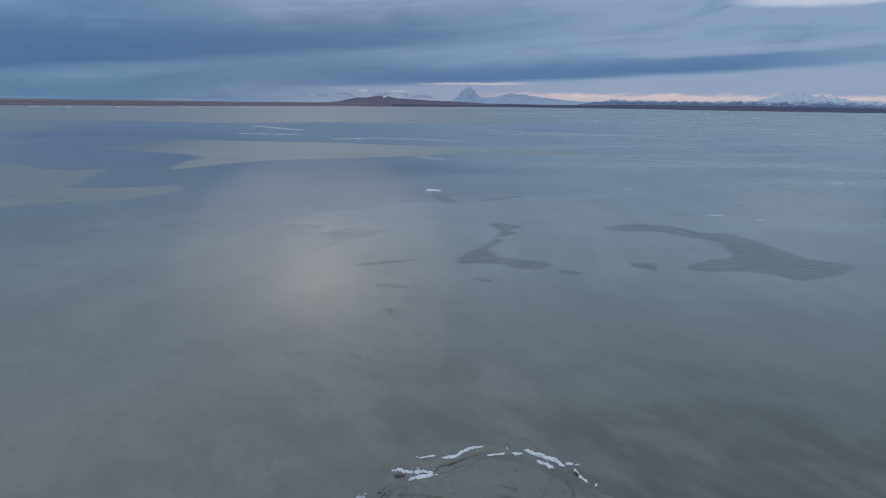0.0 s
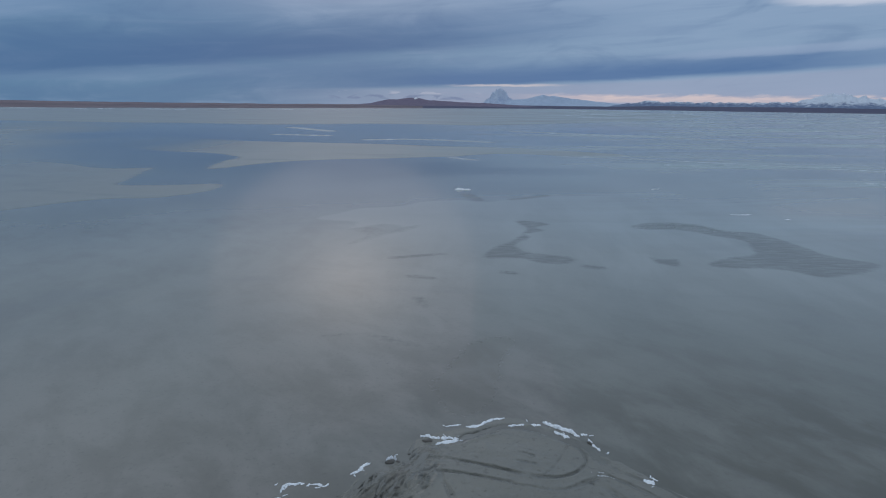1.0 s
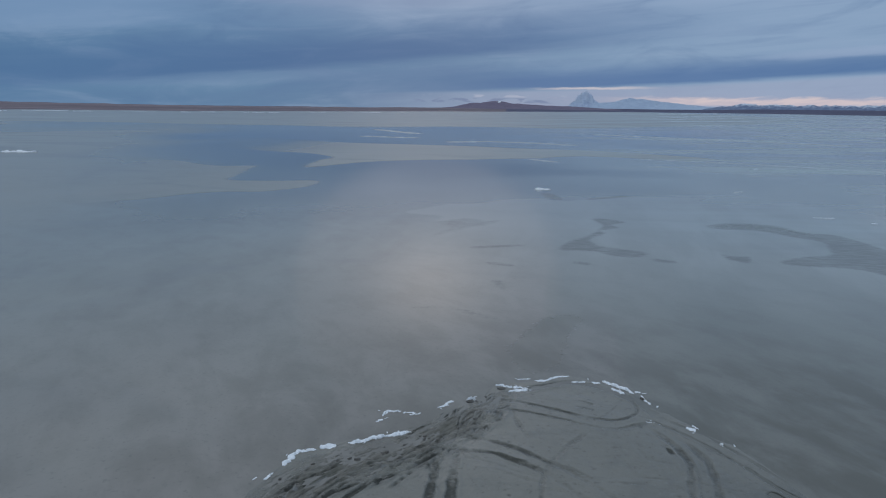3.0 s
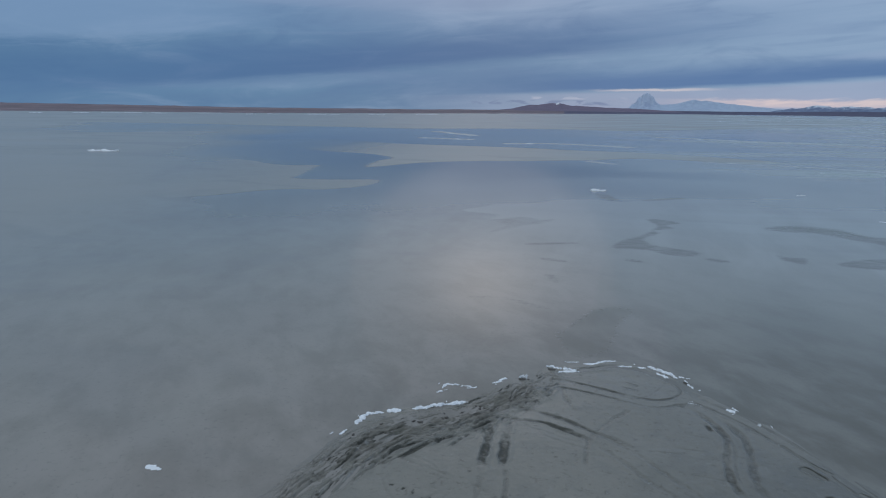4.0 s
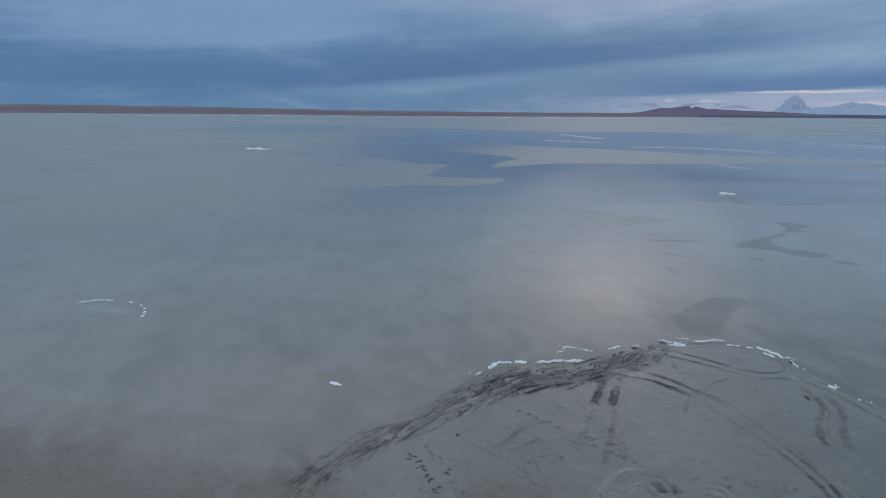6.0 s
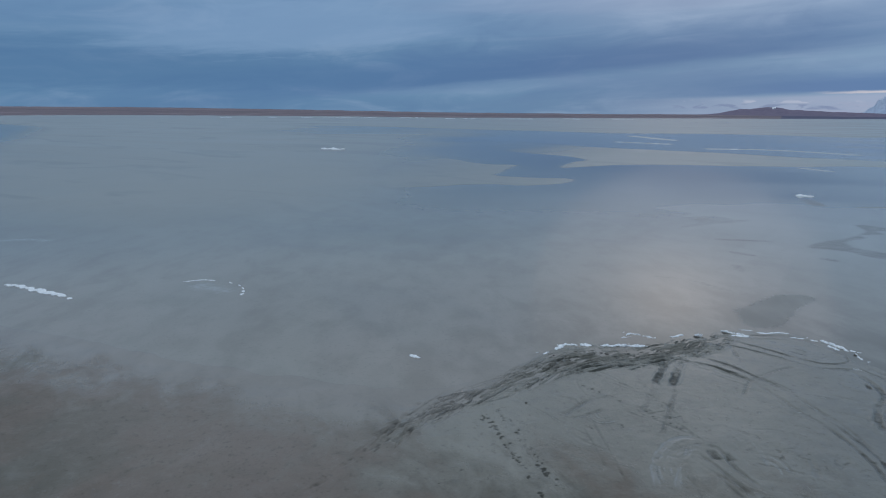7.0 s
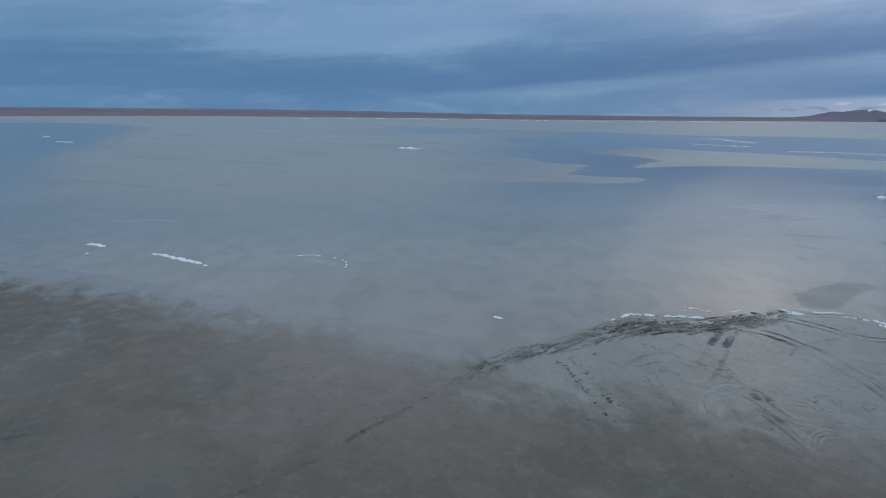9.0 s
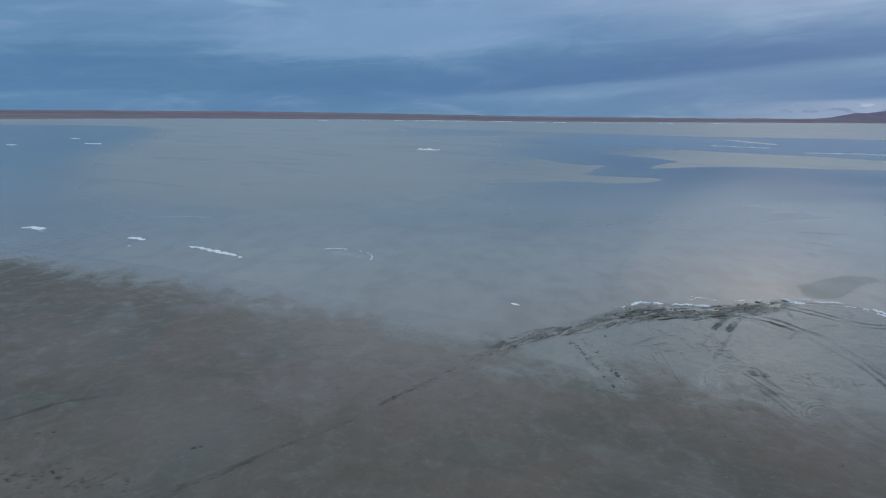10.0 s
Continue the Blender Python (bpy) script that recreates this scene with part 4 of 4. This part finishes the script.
DARK_ROCK = rock_material("dark_foothill", (0.066, 0.066, 0.118), (0.100, 0.094, 0.152), 300.0, 400.0)
build_far_shore("far_shore_west", "low brown steppe along the lake's far shore", 104, 5.0, STEPPE)
build_far_shore("far_shore_north", "dark low land along the lake's far shore", 5.0, -96, DARK_ROCK)


def mountain(label, crest, distance, depth, rough, look_of, seed, step_az=0.05):
    """A range whose crest follows (bearing, elevation in degrees) at that distance."""
    a0, a1 = crest[0][0], crest[-1][0]
    bearings = np.arange(a0, a1 - 1e-6, -step_az)
    up = np.interp(-bearings, [-a for a, _ in crest], [e for _, e in crest])
    width = max(3, int(min(0.25, 0.03 * (a0 - a1)) / step_az))
    up = np.convolve(np.pad(up, width, mode="edge"), np.hanning(2 * width + 1) / np.hanning(2 * width + 1).sum(), "valid")
    height = 24.6 + np.tan(np.radians(up)) * distance
    k = np.linspace(-1.0, 0.5, 30)[None, :]
    r = distance + depth * k
    r = np.broadcast_to(r, (len(bearings), 30))
    az = np.broadcast_to(bearings[:, None], r.shape)
    slope = np.where(k < 0, (1 + k) ** 1.25, 1 - (k * 1.6) ** 2)
    ridged = 1 - np.abs(fractal(az * 1.3, r * 0.008, 4, seed))
    z = height[:, None] * slope * (1 - rough * (1 - ridged) * (1 - 0.75 * slope)) + rough * height[:, None] * 0.09 * fractal(az * 3, r * 0.012, 3, seed + 3) * slope - 2
    ob = polar_mesh("mountain", az, r, z, look_of)
    return tagged(ob, label, "mountain")


BROWN_ROCK = rock_material("bare_violet_brown_hillside", (0.148, 0.118, 0.178), (0.205, 0.158, 0.212), 46.0, 62.0, 0.4)
# far haze is put into the pale blue of these two rocks
HAZE_PALE_ROCK = rock_material("haze_tinted_blue_mountain", (0.42, 0.50, 0.62), (0.50, 0.58, 0.69), 60.0, 120.0, 0.25)
HAZE_PEAK_ROCK = rock_material("haze_tinted_blue_peak", (0.40, 0.47, 0.60), (0.52, 0.59, 0.70), 20.0, 110.0, 0.35)
SNOW_ROCK = rock_material("snow_streaked_mountain", (0.14, 0.18, 0.29), (0.23, 0.29, 0.40), 30.0, 58.0, 0.9)
mountain("far steep blue peak wrapped in cloud", [(-0.2, -0.3), (-0.7, 0.3), (-1.05, 0.55), (-1.2, 1.0), (-1.5, 1.1), (-1.62, 1.28), (-2.1, 1.3), (-2.25, 1.1), (-2.5, 0.98), (-2.65, 0.6), (-3.0, 0.42), (-3.6, -0.3)], 4810, 160, 0.5, HAZE_PEAK_ROCK, 21, 0.03)
mountain("long pale blue mountain in the haze", [(1.5, -0.3), (-1.0, 0.1), (-4.4, 0.46), (-5.6, 0.76), (-6.5, 0.74), (-8.4, 0.46), (-10.9, 0.22), (-13.5, 0.0), (-16, -0.3)], 4780, 200, 0.3, HAZE_PALE_ROCK, 22)
mountain("low snow-streaked mountain range", [(-10.5, -0.3), (-12.5, 0.06), (-13.6, 0.2), (-14.8, 0.42), (-16, 0.3), (-17.4, 0.36), (-18.6, 0.3), (-20.3, 0.36), (-22, 0.3), (-24.6, 0.42), (-27, 0.35), (-30, -0.1)], 4690, 300, 0.7, SNOW_ROCK, 23)
mountain("broad snow-covered mountain with bare ridges", [(-23.5, -0.2), (-26.0, 0.5), (-27.1, 0.84), (-28.2, 1.06), (-29.2, 1.2), (-29.9, 1.0), (-30.8, 0.82), (-31.4, 0.66), (-32.5, 0.62), (-34.9, 0.46), (-38, 0.4), (-44, -0.2)], 4740, 340, 0.7, SNOW_ROCK, 24)
mountain("dark low foothills behind the far shore", [(1.0, -0.32), (-3.9, -0.17), (-8.4, -0.18), (-12, -0.16), (-16, -0.06), (-21, -0.05), (-26, -0.02), (-32, -0.03), (-40, -0.1), (-60, -0.3)], 4420, 500, 0.08, DARK_ROCK, 25)
HILL = mountain("rounded violet-brown hill with a small snow patch", [(11.2, -0.3), (9.6, -0.14), (8.3, 0.2), (7.2, 0.22), (6.2, 0.4), (5.4, 0.36), (4.3, 0.18), (1.2, 0.03), (-1.0, -0.02), (-3.9, -0.18), (-6, -0.3)], 4300, 600, 0.35, BROWN_ROCK, 26)

# ---- ice and loose things ----


def slab(course, half, thick, name="ice_slab", rough=0.8, base=0.1, seed=0, material_used=None, sections=None):
    """A ragged piece of ice along a course: a closed body with broken edges and an uneven top."""
    c = smooth_curve(course, sections or max(6, int(96 / len(course))))
    n = len(c)
    centre = c.mean(0)
    way = np.gradient(c, axis=0)
    way /= np.maximum(np.hypot(way[:, 0], way[:, 1]), 1e-6)[:, None]
    side = np.stack([-way[:, 1], way[:, 0]], -1)
    s = np.linspace(0, 1, n)
    taper = np.clip(np.minimum(s, 1 - s) * 7 + 0.12, 0, 1) ** 0.6
    k = np.concatenate([[0], np.cumsum(np.hypot(*np.diff(c, axis=0).T))]) / (1.3 * half) + seed * 13.7
    half = half * 0.78
    c = c + side * (0.35 * half * fractal(k * 0.7, k * 0 + 2.5, 2, 44))[:, None]
    left = half * taper * np.maximum(0.15, 1 + rough * fractal(k, k * 0 + 1.5, 4, 41))
    right = half * taper * np.maximum(0.15, 1 + rough * fractal(k, k * 0 + 9.5, 4, 42))
    high = 0.6 * thick * (0.75 + 0.6 * fractal(k * 1.3, k * 0 + 4.5, 2, 43)) * (0.35 + 0.65 * taper)
    bm = bmesh.new()
    rows = []
    for i in range(n):
        ring = []
        for f, h in ((1.0, -base), (0.97, 0.35), (0.6, 0.95), (0.0, 1.0 + 0.3 * math.sin(k[i] * 2.1)), (-0.6, 0.85), (-0.97, 0.3), (-1.0, -base)):
            w = left[i] if f > 0 else right[i]
            p = c[i] + side[i] * f * w - centre
            ring.append(bm.verts.new((p[0], p[1], max(h * high[i], 0.02) + base if h > 0 else 0.0)))
        rows.append(ring)
    for a, b in zip(rows, rows[1:]):
        for j in range(6):
            bm.faces.new((a[j], a[j + 1], b[j + 1], b[j]))
        bm.faces.new((a[6], a[0], b[0], b[6]))
    bm.faces.new(rows[0][::-1])
    bm.faces.new(rows[-1])
    bmesh.ops.recalc_face_normals(bm, faces=bm.faces)
    me = bpy.data.meshes.new(name)
    bm.to_mesh(me)
    bm.free()
    me.materials.append(material_used or ICE)
    ob = new(name, me)
    ob.location = (centre[0], centre[1], -base)
    return ob


RIM = [  # course of each piece along the spit's edge, half width, thickness
    ([(-17.9, 24.9), (-17.8, 25.3), (-17.7, 25.7)], 0.12, 0.12), ([(-17.35, 26.7), (-17.25, 27.8), (-17.0, 28.7), (-15.9, 29.1)], 0.24, 0.22), ([(-15.75, 29.4), (-15.2, 29.75), (-14.65, 29.85)], 0.36, 0.2),
    ([(-13.9, 30.4), (-12.6, 31.25), (-11.2, 32.15), (-9.9, 32.9)], 0.27, 0.26), ([(-12.75, 34.0), (-12.4, 34.4)], 0.13, 0.08), ([(-12.6, 34.9), (-12.5, 35.7), (-11.8, 35.9), (-11.3, 36.0)], 0.13, 0.12),
    ([(-10.9, 35.9), (-10.4, 36.0), (-10.0, 35.8), (-9.7, 36.1)], 0.12, 0.1), ([(-8.5, 37.2), (-8.0, 37.7), (-7.8, 38.3), (-7.4, 38.7)], 0.14, 0.12), ([(-6.3, 39.0), (-5.95, 39.4), (-5.6, 39.2)], 0.08, 0.4),
    ([(-4.2, 42.5), (-3.4, 42.5), (-2.7, 42.3), (-2.0, 42.35), (-1.3, 42.3)], 0.18, 0.26), ([(-3.0, 41.5), (-2.0, 41.85), (-1.3, 42.1)], 0.24, 0.2), ([(-2.4, 44.1), (-1.2, 44.5)], 0.12, 0.08),
    ([(-0.8, 44.2), (0.1, 44.4), (1.1, 45.3), (2.3, 45.8)], 0.17, 0.16), ([(2.5, 44.6), (3.1, 44.7), (3.8, 44.9)], 0.16, 0.14), ([(4.3, 44.9), (5.1, 44.9)], 0.17, 0.15),
    ([(5.3, 45.4), (6.1, 44.75), (7.0, 44.3), (7.9, 43.4)], 0.24, 0.3), ([(6.0, 44.0), (7.1, 43.15)], 0.17, 0.2), ([(8.0, 43.7), (8.5, 43.7)], 0.17, 0.2), ([(8.45, 43.1), (8.7, 42.2), (9.1, 41.5)], 0.12, 0.16),
    ([(7.8, 38.9), (8.2, 38.4), (8.9, 38.3), (9.4, 38.1)], 0.06, 0.08), ([(11.3, 38.05), (11.95, 37.75)], 0.26, 0.14), ([(11.8, 38.45), (12.1, 38.3)], 0.08, 0.08), ([(13.4, 36.2), (13.6, 36.1)], 0.07, 0.1)]
for i, (course, half, thick) in enumerate(RIM):
    tagged(slab(course, half, thick, seed=i), "thin broken white ice pushed up along the mud spit's edge", "ice", "ice along the spit")
FLOES = [  # snow-covered pieces lying out on the lake
    ([(-28.9, 17.2), (-28.3, 17.15), (-27.6, 17.1)], 0.27, 0.1, "small flat white ice floe on grey lake ice"),
    ([(-89.2, 5.7), (-86.5, 6.5), (-83, 6.9), (-79.8, 7.3), (-77, 7.5)], 0.55, 0.3, "long ragged white ice ridge on grey lake ice"),
    ([(-76.2, 7.4), (-75.4, 7.5)], 0.3, 0.1, "small flat white ice floe on grey lake ice"),
    ([(-104.8, 1.8), (-102.4, 2.6), (-100.3, 2.8)], 0.6, 0.25, "short white ice ridge on grey lake ice"), ([(-97.6, -1.2), (-96.9, -1.0)], 0.3, 0.1, "small flat white ice floe on grey lake ice"),
    ([(-130, -8.2), (-127.5, -6.6), (-124.4, -6.4)], 0.8, 0.3, "short white ice ridge on grey lake ice"),
    ([(-144, -14), (-140, -12)], 1.0, 0.3, "short white ice ridge on grey lake ice"),
    ([(-70.8, 20.5), (-69.4, 22.6), (-67.6, 23.4)], 0.17, 0.1, "thin curved white ice rim on the lake"), ([(-65.5, 24.0), (-64.6, 23.9)], 0.14, 0.08, "thin curved white ice rim on the lake"),
    ([(-61.8, 23.3), (-61.1, 23.0)], 0.14, 0.08, "thin curved white ice rim on the lake"), ([(-60.6, 22.5), (-60.0, 22.0)], 0.16, 0.08, "thin curved white ice rim on the lake"),
    ([(-63.2, 23.9), (-62.7, 23.7)], 0.12, 0.08, "thin curved white ice rim on the lake"), ([(-59.5, 21.6), (-59.1, 20.9)], 0.2, 0.08, "thin curved white ice rim on the lake"),
    ([(-473, 76), (-466, 78)], 1.6, 0.25, "bright white ice mound far out on the lake"), ([(-460, 118), (-446, 124)], 1.6, 0.2, "bright white ice mound far out on the lake"), ([(-545, 138), (-537, 141)], 1.8, 0.2, "bright white ice mound far out on the lake"),
    ([(-260, 243), (-253, 246), (-246, 248)], 2.0, 0.8, "bright white ice mound far out on the lake"),
    ([(-6.2, 177.5), (-4.4, 179.4), (-2.0, 178.8)], 0.9, 0.35, "bright white ice mound far out on the lake"), 
    ([(59, 146.2), (61, 145.9), (63.9, 146.6)], 0.26, 0.12, "short white ice ridge on grey lake ice"), ([(69.2, 141.6), (70.3, 141)], 0.22, 0.1, "small flat white ice floe on grey lake ice"),
    ([(130, 215), (134, 214)], 0.35, 0.1, "short white ice ridge on grey lake ice"), ([(52, 188), (55, 190)], 0.26, 0.08, "small flat white ice floe on grey lake ice")]
for i, (course, half, thick, label) in enumerate(FLOES):
    tagged(slab(course, half * (1.35 if half > 0.7 else 1.1), thick * (1.7 if half > 0.7 else 1.0), "ice_floe", seed=40 + i), label, "ice", "ice out on the lake")
# white ice caught in front of the far shore
for i, (az, r, long) in enumerate(((33, 1560, 26), (31.2, 1575, 34), (27.5, 1600, 60), (25.8, 1610, 30), (22, 1690, 46), (17.4, 1760, 60), (40.5, 1600, 40), (46, 1620, 30), (49, 1580, 22), (53, 1560, 26), (36.5, 1640, 70), (43, 1660, 90))):
    x, y = around(az, r)
    tx, ty = math.cos(radians(az)) * long / 2, math.sin(radians(az)) * long / 2
    tagged(slab([(x - tx, y - ty), (x, y + 2), (x + tx, y + ty)], 5.0, 0.7, "ice_floe", seed=80 + i), "long white ice drift in front of the far shore", "ice", "ice at the far shore")


x, y = around(5.6, 4215)
patch = slab([(x - 12, y - 2), (x - 2, y), (x + 9, y + 3)], 9.0, 3.0, "snow_patch", rough=0.9, seed=120)
patch.location.z = 43.0
patch.rotation_euler = (radians(38), 0, 0)
patch.name = "snow_patch"
patch.parent = HILL
tagged(patch, "small white snow patch")


def clod(x, y, long, wide, high, turn, seed):
    bm = bmesh.new()
    bmesh.ops.create_icosphere(bm, subdivisions=2, radius=1.0)
    for v in bm.verts:
        n = 1 + 0.35 * noise.noise(v.co * 1.4 + Vector((seed, 0, 0))) + 0.15 * noise.noise(v.co * 4 + Vector((0, seed, 0)))
        v.co = Vector((v.co.x * long * n, v.co.y * wide * n, max(v.co.z, -0.25) * high * n))
    me = bpy.data.meshes.new("mud_clod")
    bm.to_mesh(me)
    bm.free()
    me.materials.append(CLOD)
    me.polygons.foreach_set("use_smooth", np.full(len(me.polygons), True))
    ob = new("mud_clod", me)
    ob.matrix_world = pose(x, y, ground_height(x, y), 0, 0, turn)
    return tagged(ob, "dark wet clod of churned mud", "mud", "mud clods on the spit")


def ground_height(x, y):
    """Height of the mud at a place, without its ruts."""
    d = float(area_distance(np.array([x]), np.array([y]), SHORE)[0])
    return 0.012 + 0.20 * (1 - math.exp(-(max(d, 0) / 6) ** 1.7))


def loose_pieces():
    rng = random.Random(12)
    for _ in range(44):
        course, half, thick = rng.choice(RIM)
        k = rng.randrange(len(course))
        x, y = course[k][0] + rng.gauss(0, 0.35), course[k][1] + rng.gauss(0, 0.3)
        a, long = rng.uniform(0, 6.3), rng.uniform(0.06, 0.2)
        dx, dy = math.cos(a) * long, math.sin(a) * long
        tagged(slab([(x - dx, y - dy), (x + dx, y + dy)], rng.uniform(0.04, 0.08), 0.07, "ice_shard", seed=rng.randrange(90), sections=6), "small loose white ice shard by the spit's edge", "ice", "ice shards on the spit")
    for i in range(24):
        k = int((0.5 + 0.48 * rng.random()) * (len(CHURNED) - 1))
        x, y = CHURNED[k][0] + rng.gauss(0, 1.1), CHURNED[k][1] + rng.gauss(0, 1.0)
        size = rng.uniform(0.06, 0.17)
        clod(x, y, size * rng.uniform(1.0, 1.9), size, size * 0.32, rng.uniform(0, 180), 40 + 3.1 * i)


for i, (x, y, long, wide, high, turn) in enumerate((
        (-6.0, 38.9, 0.36, 0.24, 0.1, 20), (-3.6, 41.9, 0.42, 0.24, 0.08, 10),
        (-16.0, 17.6, 0.16, 0.1, 0.08, 40), (8.5, 42.5, 0.3, 0.14, 0.12, -60), (-12.3, 23.6, 0.12, 0.1, 0.07, 10), (-14.6, 14.1, 0.13, 0.1, 0.07, 70), (-16.9, 25.2, 0.14, 0.1, 0.07, 70), (-15.4, 27.3, 0.16, 0.1, 0.07, 30))):
    clod(x, y, long, wide, high, turn, 3.1 * i)
loose_pieces()
